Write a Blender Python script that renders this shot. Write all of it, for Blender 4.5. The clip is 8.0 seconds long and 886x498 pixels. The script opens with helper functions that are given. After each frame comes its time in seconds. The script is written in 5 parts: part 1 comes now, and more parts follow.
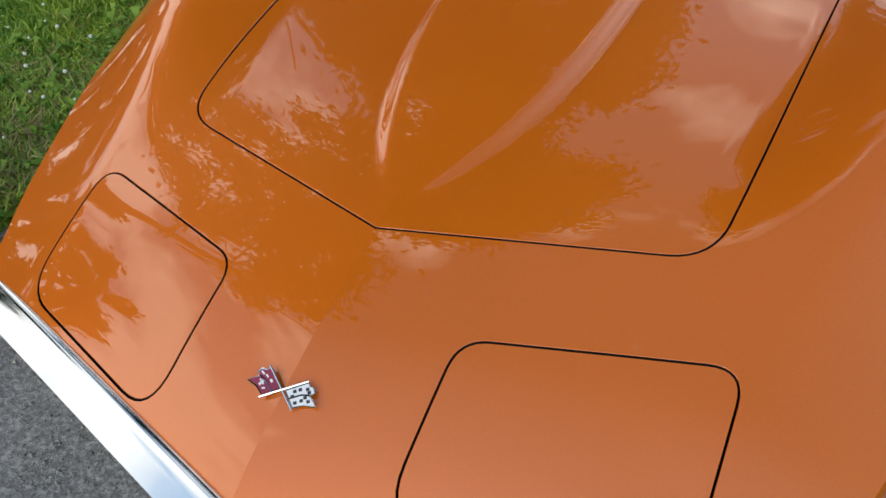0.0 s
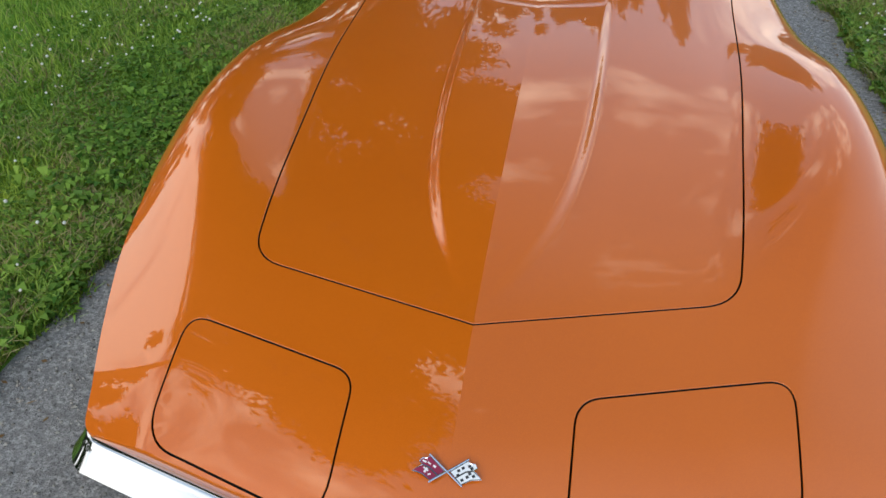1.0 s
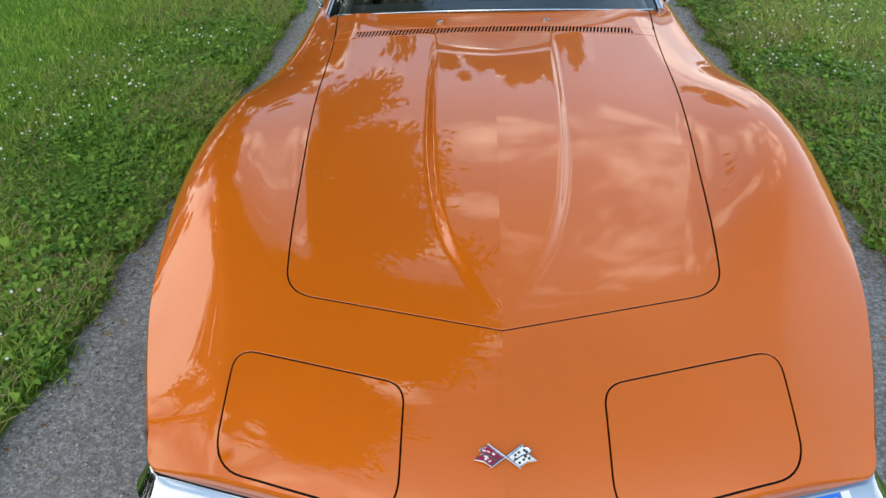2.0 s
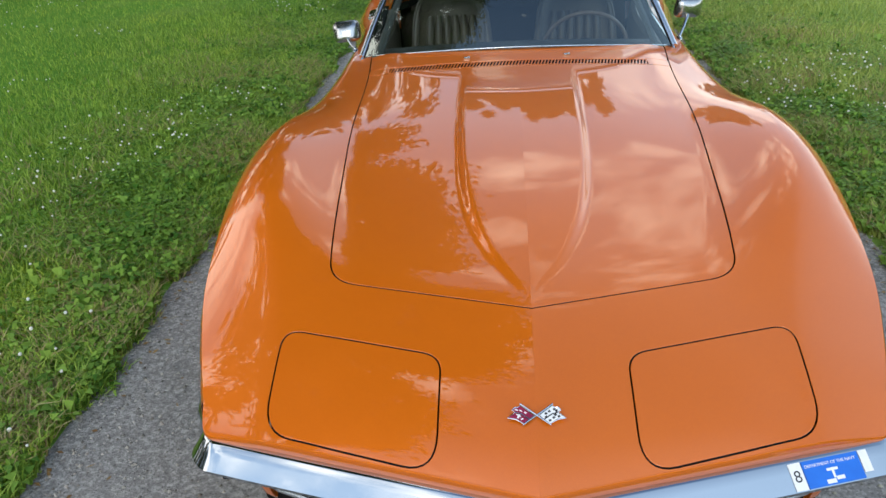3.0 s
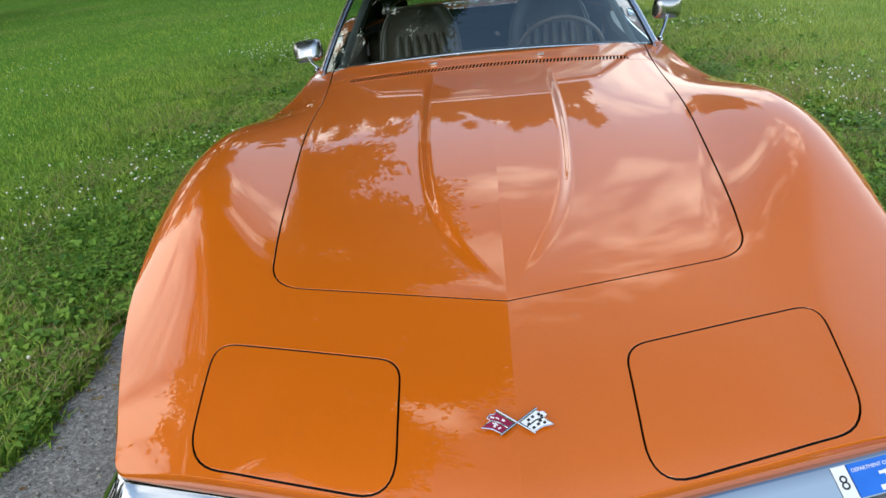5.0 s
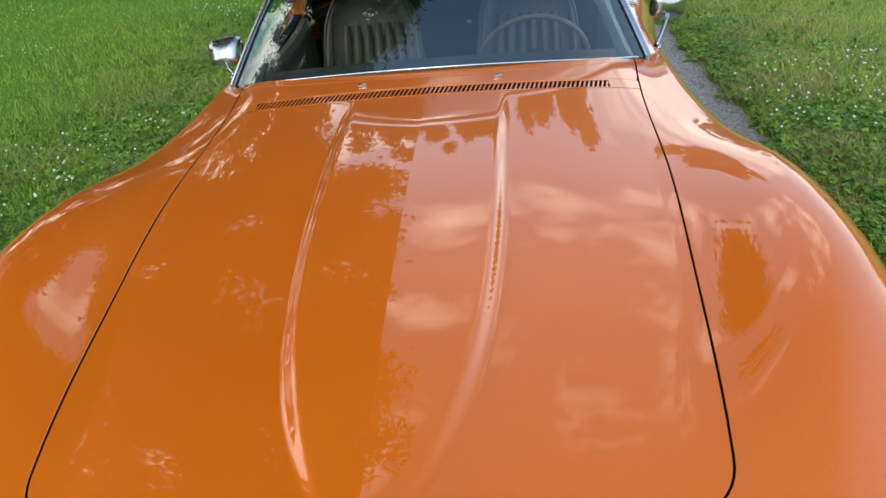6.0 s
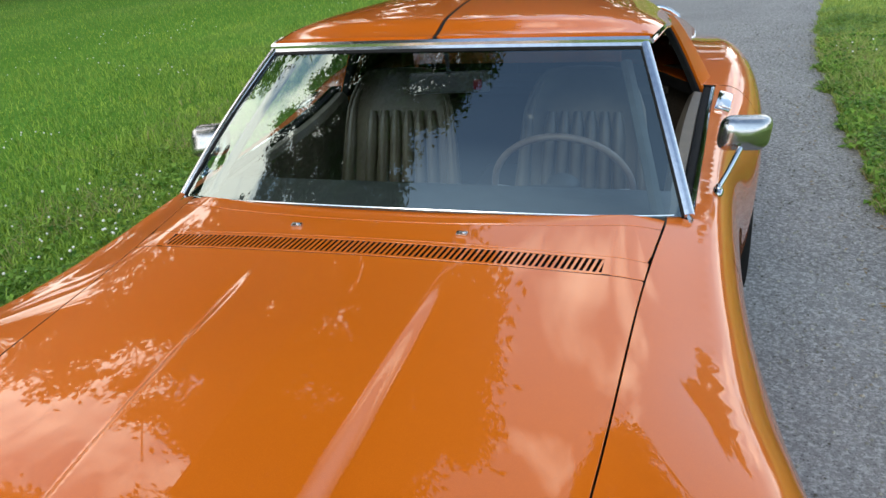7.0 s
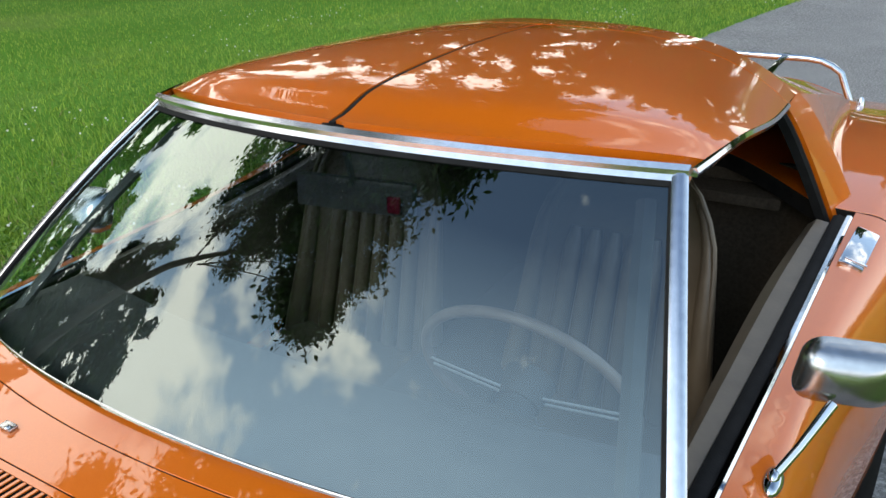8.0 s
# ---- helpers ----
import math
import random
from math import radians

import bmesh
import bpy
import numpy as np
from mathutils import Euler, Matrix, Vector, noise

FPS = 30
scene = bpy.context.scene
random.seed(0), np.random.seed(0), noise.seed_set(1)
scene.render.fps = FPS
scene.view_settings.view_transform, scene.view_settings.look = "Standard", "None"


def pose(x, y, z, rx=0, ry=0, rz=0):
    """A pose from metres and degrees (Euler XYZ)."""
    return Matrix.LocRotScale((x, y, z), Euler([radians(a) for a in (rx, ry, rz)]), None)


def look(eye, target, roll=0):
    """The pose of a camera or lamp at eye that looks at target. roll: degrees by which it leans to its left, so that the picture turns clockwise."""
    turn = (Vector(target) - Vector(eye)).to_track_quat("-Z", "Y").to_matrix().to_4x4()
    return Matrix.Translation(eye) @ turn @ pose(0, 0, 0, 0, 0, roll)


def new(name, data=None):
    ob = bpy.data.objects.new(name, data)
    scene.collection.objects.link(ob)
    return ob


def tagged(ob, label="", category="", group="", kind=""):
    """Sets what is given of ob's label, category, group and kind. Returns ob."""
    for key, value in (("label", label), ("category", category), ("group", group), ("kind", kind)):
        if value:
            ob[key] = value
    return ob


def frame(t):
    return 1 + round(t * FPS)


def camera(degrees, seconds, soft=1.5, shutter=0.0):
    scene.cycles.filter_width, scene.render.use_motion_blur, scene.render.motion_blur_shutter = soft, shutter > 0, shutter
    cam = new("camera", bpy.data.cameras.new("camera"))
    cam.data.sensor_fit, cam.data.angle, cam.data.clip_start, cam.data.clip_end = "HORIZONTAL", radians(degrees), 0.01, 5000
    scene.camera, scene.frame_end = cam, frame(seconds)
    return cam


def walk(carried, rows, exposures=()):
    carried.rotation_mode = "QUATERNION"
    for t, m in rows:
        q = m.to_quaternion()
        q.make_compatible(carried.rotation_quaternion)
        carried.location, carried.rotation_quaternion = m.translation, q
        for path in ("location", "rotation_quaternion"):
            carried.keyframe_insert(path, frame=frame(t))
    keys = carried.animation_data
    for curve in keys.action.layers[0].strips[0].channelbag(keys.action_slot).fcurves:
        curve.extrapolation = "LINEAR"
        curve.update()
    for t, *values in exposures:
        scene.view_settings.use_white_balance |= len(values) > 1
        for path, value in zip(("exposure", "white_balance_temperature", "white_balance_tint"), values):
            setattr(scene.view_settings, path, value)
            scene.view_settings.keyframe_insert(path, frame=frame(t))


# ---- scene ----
cam = camera(58.0, 8.0)
# seconds, eye in metres (x across the car, y from its nose to its tail, z over the road), turns in degrees
ROWS = [
    (0.0, 0.5347, -0.3678, 1.4692, 47.535, 2.390, 26.635),
    (0.5, 0.3559, -0.5146, 1.5529, 50.016, 2.275, 18.186),
    (1.0, 0.1736, -0.6952, 1.6311, 54.520, 1.330, 10.763),
    (1.2, 0.1146, -0.7211, 1.6398, 56.953, 1.101, 8.478),
    (2.3, -0.0557, -1.0003, 1.7030, 57.880, 1.745, 1.696),
    (2.5, -0.0482, -1.0552, 1.6979, 56.740, 2.101, 2.117),
    (3.0, -0.0523, -1.1247, 1.5983, 63.092, 3.006, 3.579),
    (3.5, -0.0811, -1.1287, 1.4451, 68.660, 3.498, 4.670),
    (4.0, -0.0651, -1.1370, 1.3531, 70.412, 4.265, 4.382),
    (4.5, -0.0199, -1.1008, 1.3062, 70.341, 4.805, 2.419),
    (4.7, -0.0203, -1.0546, 1.3184, 69.499, 5.309, 1.740),
    (5.8, 0.1406, -0.3956, 1.4192, 62.974, 5.177, 3.349),
    (6.0, 0.2136, -0.2320, 1.4418, 63.070, 4.904, 3.260),
    (6.5, 0.4321, 0.1267, 1.4943, 64.074, 3.995, 8.247),
    (7.0, 0.6467, 0.5177, 1.5312, 64.950, 4.375, 16.848),
    (7.5, 0.7244, 1.0365, 1.5283, 64.919, 4.076, 22.359),
    (8.0, 0.7769, 1.5412, 1.4979, 65.052, 2.152, 30.903),
]
walk(cam, [(t, pose(*row)) for t, *row in ROWS], exposures=[(0.0, -0.50), (1.0, -0.34), (2.5, -0.14), (4.0, -0.13), (6.0, -0.05), (7.0, 0.10), (8.0, 0.06)])

# ---- sky and sun ----
SUN_ELEVATION, SUN_AZIMUTH = radians(34), radians(-170)
world = bpy.data.worlds.new("sky")
scene.world = world
world.use_nodes = True
nt = world.node_tree
nt.nodes.clear()


def wnode(kind, **sets):
    n = nt.nodes.new(kind)
    for k, v in sets.items():
        n.inputs[k].default_value = v
    return n


sky = wnode("ShaderNodeTexSky")
sky.sky_type = "NISHITA"
sky.sun_disc = False
sky.sun_elevation = SUN_ELEVATION
sky.sun_rotation = SUN_AZIMUTH
sky.air_density, sky.dust_density, sky.ozone_density = 1.0, 0.8, 1.0
coord = wnode("ShaderNodeTexCoord")
clouds = wnode("ShaderNodeTexNoise", Scale=3.0, Detail=7.0, Roughness=0.56)
stretch = wnode("ShaderNodeMapping")
stretch.inputs["Scale"].default_value = (1.0, 1.0, 1.7)
stretch.inputs["Location"].default_value = (0.35, 0.2, 0.1)
nt.links.new(coord.outputs["Generated"], stretch.inputs["Vector"])
nt.links.new(stretch.outputs["Vector"], clouds.inputs["Vector"])
cover = wnode("ShaderNodeValToRGB")
cover.color_ramp.elements[0].position, cover.color_ramp.elements[1].position = 0.52, 0.63
# the clouds bank up on the tree's side of the sky and thin out overhead
bank = wnode("ShaderNodeVectorMath")
bank.operation = "DOT_PRODUCT"
bank.inputs[1].default_value = (-0.18, 0.065, -0.06)
nt.links.new(coord.outputs["Generated"], bank.inputs[0])
amount = wnode("ShaderNodeMath")
nt.links.new(clouds.outputs["Fac"], amount.inputs[0])
nt.links.new(bank.outputs["Value"], amount.inputs[1])
nt.links.new(amount.outputs["Value"], cover.inputs["Fac"])
both = wnode("ShaderNodeMixRGB", Color2=(13.0, 12.3, 11.2, 1))
nt.links.new(cover.outputs["Color"], both.inputs["Fac"])
# haze whitens the sky towards the horizon
veil = wnode("ShaderNodeMixRGB", Color2=(3.7, 5.0, 6.6, 1))
height_above = wnode("ShaderNodeSeparateXYZ")
haze = wnode("ShaderNodeMapRange", **{"From Min": 0.45, "From Max": 0.92, "To Min": 0.75, "To Max": 0.04})
nt.links.new(coord.outputs["Generated"], height_above.inputs["Vector"])
nt.links.new(height_above.outputs["Z"], haze.inputs["Value"])
nt.links.new(haze.outputs["Result"], veil.inputs["Fac"])
nt.links.new(sky.outputs["Color"], veil.inputs["Color1"])
murk = wnode("ShaderNodeMapRange", **{"From Min": 0.12, "From Max": 0.38, "To Min": 0.8, "To Max": 0.0})
nt.links.new(height_above.outputs["Z"], murk.inputs["Value"])
pale = wnode("ShaderNodeMixRGB", Color2=(10.5, 10.4, 10.2, 1))
nt.links.new(murk.outputs["Result"], pale.inputs["Fac"])
# thin bright haze lies on the sun's side
glare = wnode("ShaderNodeMapRange", **{"From Min": 0.0, "From Max": -0.5, "To Min": 0.0, "To Max": 0.7})
sunward = wnode("ShaderNodeMixRGB", Color2=(5.6, 7.2, 9.0, 1))
nt.links.new(height_above.outputs["Y"], glare.inputs["Value"])
nt.links.new(glare.outputs["Result"], sunward.inputs["Fac"])
nt.links.new(veil.outputs["Color"], sunward.inputs["Color1"])
nt.links.new(sunward.outputs["Color"], pale.inputs["Color1"])
nt.links.new(pale.outputs["Color"], both.inputs["Color1"])
back = wnode("ShaderNodeBackground", Strength=0.24)
nt.links.new(both.outputs["Color"], back.inputs["Color"])
out = wnode("ShaderNodeOutputWorld")
nt.links.new(back.outputs["Background"], out.inputs["Surface"])

sun_data = bpy.data.lights.new("sun", "SUN")
sun_data.energy, sun_data.angle, sun_data.color = 1.2, radians(24), (1.0, 0.91, 0.78)
sun = new("sun", sun_data)
sun_dir = Vector((math.sin(SUN_AZIMUTH) * math.cos(SUN_ELEVATION), math.cos(SUN_AZIMUTH) * math.cos(SUN_ELEVATION), math.sin(SUN_ELEVATION)))
sun.matrix_world = look(sun_dir * 30, (0, 0, 0))


# ---- materials ----
class Mat:
    """A node material in the making."""

    def __init__(self, name):
        self.m = bpy.data.materials.new(name)
        self.m.use_nodes = True
        self.t = self.m.node_tree
        self.b = self.t.nodes["Principled BSDF"]
        self.out = self.t.nodes["Material Output"]

    def node(self, kind, **sets):
        n = self.t.nodes.new(kind)
        for k, v in sets.items():
            n.inputs[k].default_value = v
        return n

    def link(self, a, b):
        self.t.links.new(a, b)

    def noise(self, scale, detail=4.0, rough=0.55, where="Object"):
        c = self.node("ShaderNodeTexCoord")
        n = self.node("ShaderNodeTexNoise", Scale=scale, Detail=detail, Roughness=rough)
        self.link(c.outputs[where], n.inputs["Vector"])
        return n.outputs["Fac"]

    def ramp(self, fac, stops):
        r = self.node("ShaderNodeValToRGB")
        e = r.color_ramp.elements
        while len(e) < len(stops):
            e.new(0.5)
        for el, (p, c) in zip(e, stops):
            el.position, el.color = p, (*c, 1)
        self.link(fac, r.inputs["Fac"])
        return r.outputs["Color"]

    def mix(self, fac, a, b, blend="MIX"):
        n = self.node("ShaderNodeMixRGB")
        n.blend_type = blend
        for s, v in (("Fac", fac), ("Color1", a), ("Color2", b)):
            if isinstance(v, (int, float)):
                n.inputs[s].default_value = v
            elif isinstance(v, tuple):
                n.inputs[s].default_value = (*v, 1)
            else:
                self.link(v, n.inputs[s])
        return n.outputs["Color"]

    def bump(self, height, strength, distance):
        n = self.node("ShaderNodeBump", Strength=strength, Distance=distance)
        self.link(height, n.inputs["Height"])
        self.link(n.outputs["Normal"], self.b.inputs["Normal"])

    def put(self, **sets):
        for k, v in sets.items():
            k = k.replace("_", " ")
            if isinstance(v, tuple):
                v = (*v, 1)
            if isinstance(v, (int, float, tuple)):
                self.b.inputs[k].default_value = v
            else:
                self.link(v, self.b.inputs[k])
        return self


def paint_material():
    k = Mat("orange_metallic_paint")
    flake = k.noise(900.0, 2.0, 0.6)
    drift = k.noise(2.3, 3.0)
    base = k.ramp(drift, [(0.3, (0.60, 0.123, 0.003)), (0.7, (0.65, 0.138, 0.004))])
    tint = k.mix(k.ramp(flake, [(0.45, (0, 0, 0)), (0.75, (1, 1, 1))]), base, (0.70, 0.161, 0.006))
    k.put(Base_Color=tint, Metallic=0.2, Roughness=0.42, Specular_IOR_Level=0.12, Coat_Weight=1.0, Coat_Roughness=0.015, Coat_IOR=1.66)
    dust = k.noise(40.0, 5.0, 0.65)
    k.put(Coat_Roughness=k.ramp(dust, [(0.4, (0.01, 0.01, 0.01)), (0.8, (0.05, 0.05, 0.05))]))
    return k.m


def chrome_material():
    k = Mat("chrome")
    n = k.noise(30.0, 5.0)
    k.put(Base_Color=(0.49, 0.53, 0.57), Metallic=1.0, Roughness=k.ramp(n, [(0.35, (0.04, 0.04, 0.04)), (0.8, (0.14, 0.14, 0.14))]))
    return k.m


def plain_material(name, a, b, scale, rough=0.6, metal=0.0, bump=0.0, dist=0.002, spec=0.5):
    k = Mat(name)
    n = k.noise(scale, 5.0)
    k.put(Base_Color=k.ramp(n, [(0.3, a), (0.7, b)]), Roughness=rough, Metallic=metal, Specular_IOR_Level=spec)
    if bump:
        k.bump(k.noise(scale * 6, 4.0), bump, dist)
    return k.m


def glass_material(name, tint, ior, band=False):
    k = Mat(name)
    clear = k.node("ShaderNodeBsdfTransparent", Color=(*tint, 1))
    if band:
        # a smoked shade band along the upper edge
        spot = k.node("ShaderNodeTexCoord")
        high = k.node("ShaderNodeSeparateXYZ")
        k.link(spot.outputs["Object"], high.inputs["Vector"])
        fade = k.node("ShaderNodeMapRange", **{"From Min": 1.01, "From Max": 1.10})
        k.link(high.outputs["Z"], fade.inputs["Value"])
        k.link(k.ramp(fade.outputs["Result"], [(0.0, tint), (1.0, (0.22, 0.29, 0.37))]), clear.inputs["Color"])
    shine = k.node("ShaderNodeBsdfGlossy", Color=(0.88, 1.0, 0.97, 1), Roughness=0.0)
    fres = k.node("ShaderNodeFresnel", IOR=ior)
    mixer = k.node("ShaderNodeMixShader")
    k.link(fres.outputs["Fac"], mixer.inputs["Fac"])
    k.link(clear.outputs["BSDF"], mixer.inputs[1])
    k.link(shine.outputs["BSDF"], mixer.inputs[2])
    k.link(mixer.outputs["Shader"], k.out.inputs["Surface"])
    return k.m


def asphalt_material():
    k = Mat("asphalt")
    grit = k.noise(62.0, 8.0, 0.75)
    patch = k.noise(1.3, 7.0, 0.65)
    dark = k.ramp(patch, [(0.3, (0.15, 0.147, 0.140)), (0.7, (0.265, 0.260, 0.249))])
    k.put(Base_Color=k.mix(k.ramp(k.noise(130.0, 4.0, 0.65), [(0.34, (0.8, 0.8, 0.8)), (0.46, (0, 0, 0))]), k.mix(k.ramp(grit, [(0.46, (0, 0, 0)), (0.64, (1, 1, 1))]), dark, (0.50, 0.49, 0.47)), (0.055, 0.054, 0.052)), Roughness=0.85)
    k.bump(grit, 0.9, 0.012)
    return k.m


def lawn_material():
    k = Mat("lawn")
    fine = k.noise(28.0, 8.0, 0.7)
    mid = k.noise(1.6, 5.0)
    wide = k.noise(0.12, 3.0)
    a = k.ramp(fine, [(0.32, (0.030, 0.085, 0.010)), (0.5, (0.13, 0.30, 0.040)), (0.8, (0.25, 0.44, 0.085))])
    b = k.mix(k.ramp(mid, [(0.4, (0, 0, 0)), (0.75, (0.55, 0.55, 0.55))]), a, (0.17, 0.32, 0.045))
    c = k.mix(k.ramp(wide, [(0.4, (0, 0, 0)), (0.65, (0.45, 0.45, 0.45))]), b, (0.15, 0.34, 0.025))
    c = k.mix(k.ramp(k.noise(0.45, 6.0, 0.6), [(0.5, (0, 0, 0)), (0.66, (0.55, 0.55, 0.55))]), c, (0.26, 0.33, 0.08))
    # the sward is drier and paler to the right of the path
    side = k.node("ShaderNodeTexCoord")
    across = k.node("ShaderNodeSeparateXYZ")
    k.link(side.outputs["Object"], across.inputs["Vector"])
    dry = k.node("ShaderNodeMapRange", **{"From Min": 0.5, "From Max": 3.0, "To Min": 0.0, "To Max": 0.55})
    k.link(across.outputs["X"], dry.inputs["Value"])
    c = k.mix(dry.outputs["Result"], c, (0.33, 0.42, 0.12))
    # passes of the mower
    spot = k.node("ShaderNodeTexCoord")
    turn = k.node("ShaderNodeMapping")
    turn.inputs["Rotation"].default_value = (0, 0, radians(24))
    k.link(spot.outputs["Object"], turn.inputs["Vector"])
    wave = k.node("ShaderNodeTexWave", Scale=0.09, Distortion=7.0, Detail=3.0)
    k.link(turn.outputs["Vector"], wave.inputs["Vector"])
    k.put(Base_Color=k.mix(k.ramp(wave.outputs["Fac"], [(0.2, (0, 0, 0)), (0.8, (0.32, 0.32, 0.32))]), c, (0.075, 0.22, 0.014)), Roughness=0.85, Specular_IOR_Level=0.08)
    k.bump(fine, 0.9, 0.03)
    return k.m


def leaf_material(name, dark, light, through_light=0.35, gloss=0.2):
    k = Mat(name)
    g = k.node("ShaderNodeNewGeometry")
    col = k.ramp(g.outputs["Random Per Island"], [(0.0, dark), (1.0, light)])
    # some patches thrive, some are tired or yellow
    col = k.mix(k.ramp(k.noise(0.55, 5.0, 0.6), [(0.38, (1, 1, 1)), (0.62, (0, 0, 0))]), col, (0.78, 0.86, 0.74), "MULTIPLY")
    col = k.mix(k.ramp(k.noise(1.1, 6.0, 0.65), [(0.52, (0, 0, 0)), (0.72, (0.6, 0.6, 0.6))]), col, (1.45, 1.2, 0.95), "MULTIPLY")
    k.put(Base_Color=col, Roughness=0.5, Specular_IOR_Level=gloss)
    tl = k.node("ShaderNodeBsdfTranslucent")
    k.link(col, tl.inputs["Color"])
    mixer = k.node("ShaderNodeMixShader", Fac=through_light)
    k.link(k.b.outputs["BSDF"], mixer.inputs[1])
    k.link(tl.outputs["BSDF"], mixer.inputs[2])
    k.link(mixer.outputs["Shader"], k.out.inputs["Surface"])
    return k.m


PAINT = paint_material()
CHROME = chrome_material()
SATIN = plain_material("satin_chrome", (0.44, 0.45, 0.45), (0.54, 0.55, 0.55), 50, 0.26, 1.0)
STEEL = plain_material("brushed_stainless", (0.62, 0.64, 0.67), (0.74, 0.76, 0.78), 60, 0.22, 1.0)
RUBBER = plain_material("black_rubber", (0.006, 0.006, 0.006), (0.012, 0.012, 0.012), 40, 0.8, 0, 0.3, spec=0.2)
# matt black for linings; also the painted-in shade in panel gaps and hollows
LINER_AND_SHADE = plain_material("matt_black_liner", (0.008, 0.008, 0.008), (0.014, 0.013, 0.012), 30, 0.95, spec=0.03)
GLASS = glass_material("windshield_glass", (0.62, 0.80, 0.86), 2.5, True)
CLEAR = glass_material("glass_inner_face", (0.98, 0.98, 0.98), 1.0)
DARKGLASS = glass_material("side_glass", (0.75, 0.82, 0.80), 1.6)
VINYL = plain_material("tan_vinyl", (0.112, 0.088, 0.060), (0.148, 0.117, 0.081), 18, 0.36, 0, 0.25, 0.001)
BLACKVINYL = plain_material("dark_dash_vinyl", (0.060, 0.053, 0.045), (0.085, 0.076, 0.065), 25, 0.6, 0, 0.3, 0.001)
PALESTRIP = plain_material("pale_pillar_trim", (0.12, 0.124, 0.12), (0.16, 0.165, 0.16), 20, 0.5, 0, 0.2, 0.001)
# paler than the dash vinyl: sunlight on the pad is put into its colour
DASHPAD = plain_material("dusty_dash_pad", (0.10, 0.096, 0.090), (0.135, 0.13, 0.122), 20, 0.65, 0, 0.3, 0.001)
SPOKE = plain_material("polished_spoke", (0.62, 0.64, 0.66), (0.72, 0.73, 0.75), 40, 0.3, 0.5)
CARPET = plain_material("brown_carpet", (0.045, 0.036, 0.026), (0.07, 0.055, 0.04), 120, 0.95, 0, 0.6, spec=0.05)
RIMWOOD = plain_material("tan_rim", (0.24, 0.175, 0.14), (0.31, 0.24, 0.20), 30, 0.4)
ASPHALT = asphalt_material()
LAWN = lawn_material()
BLADE = leaf_material("grass_blade", (0.085, 0.20, 0.018), (0.46, 0.62, 0.10), gloss=0.38)
PALEBLADE = leaf_material("pale_grass_blade", (0.17, 0.28, 0.04), (0.52, 0.60, 0.16), gloss=0.38)
DRYBLADE = leaf_material("dry_grass", (0.30, 0.25, 0.11), (0.50, 0.43, 0.22))
LEAF = leaf_material("tree_leaf", (0.02, 0.045, 0.008), (0.05, 0.10, 0.018), 0.2)
BUSHLEAF = leaf_material("bush_leaf", (0.04, 0.10, 0.015), (0.11, 0.22, 0.035))
WEED = leaf_material("weed_leaf", (0.055, 0.16, 0.02), (0.30, 0.48, 0.08))
DULLMETAL = plain_material("dull_dark_metal", (0.035, 0.036, 0.038), (0.07, 0.072, 0.075), 40, 0.5, 0.6)
GREYCASE = plain_material("grey_plastic", (0.10, 0.105, 0.11), (0.14, 0.145, 0.15), 30, 0.35)
BARK = plain_material("bark", (0.05, 0.04, 0.03), (0.11, 0.09, 0.07), 6, 0.9, 0, 0.8, 0.02)
STONE = leaf_material("loose_stone", (0.10, 0.095, 0.085), (0.42, 0.40, 0.36), 0.0)
LITTER = leaf_material("dead_leaf", (0.16, 0.09, 0.035), (0.36, 0.24, 0.10), 0.2)
# straw yellow with the far field's sunlight put into the colour
SUNLITFIELD = plain_material("ripe_field", (0.50, 0.40, 0.12), (0.66, 0.55, 0.20), 0.3, 0.9)
WHITEPETAL = plain_material("clover_petal", (0.68, 0.68, 0.60), (0.80, 0.80, 0.74), 50, 0.7)
RED = plain_material("red_enamel", (0.20, 0.006, 0.035), (0.28, 0.01, 0.05), 40, 0.3)
WHITE = plain_material("white_enamel", (0.72, 0.73, 0.74), (0.8, 0.8, 0.8), 40, 0.35)
BLACK = plain_material("black_enamel", (0.01, 0.01, 0.012), (0.02, 0.02, 0.022), 40, 0.35)
BLUE = plain_material("blue_sticker", (0.004, 0.12, 0.56), (0.008, 0.15, 0.64), 20, 0.4)
AMBER = plain_material("amber_lens", (0.55, 0.18, 0.01), (0.7, 0.25, 0.02), 30, 0.15)
REDLENS = plain_material("red_lens", (0.30, 0.008, 0.006), (0.4, 0.012, 0.01), 30, 0.12)
MIRROR = plain_material("mirror_glass", (0.88, 0.9, 0.9), (0.92, 0.93, 0.93), 20, 0.01, 1.0)


# ---- mesh helpers ----
def mesh_of(name, verts, faces, material, normals=None, smooth=True):
    me = bpy.data.meshes.new(name)
    me.from_pydata([tuple(map(float, v)) for v in verts], [], [tuple(map(int, f)) for f in faces])
    me.materials.append(material)
    if smooth:
        me.polygons.foreach_set("use_smooth", [True] * len(me.polygons))
    me.update()
    if normals is not None:
        me.normals_split_custom_set_from_vertices([tuple(map(float, n)) for n in normals])
    return me


def piece(name, me, parent, label=""):
    ob = new(name, me)
    ob.parent = parent
    return tagged(ob, label)


def part(name, bm, material, parent, label="", smooth=True):
    """Links a bmesh as one mesh object under a thing or part."""
    me = bpy.data.meshes.new(name)
    bm.to_mesh(me)
    bm.free()
    me.materials.append(material)
    if smooth:
        me.polygons.foreach_set("use_smooth", [True] * len(me.polygons))
        me.set_sharp_from_angle(angle=radians(40))
    ob = new(name, me)
    ob.parent = parent
    return tagged(ob, label)


def thing(name, label, category, group="", at=(0, 0, 0), kind=""):
    ob = new(name)
    ob.empty_display_size = 0.1
    ob.location = at
    return tagged(ob, label, category, group, kind)


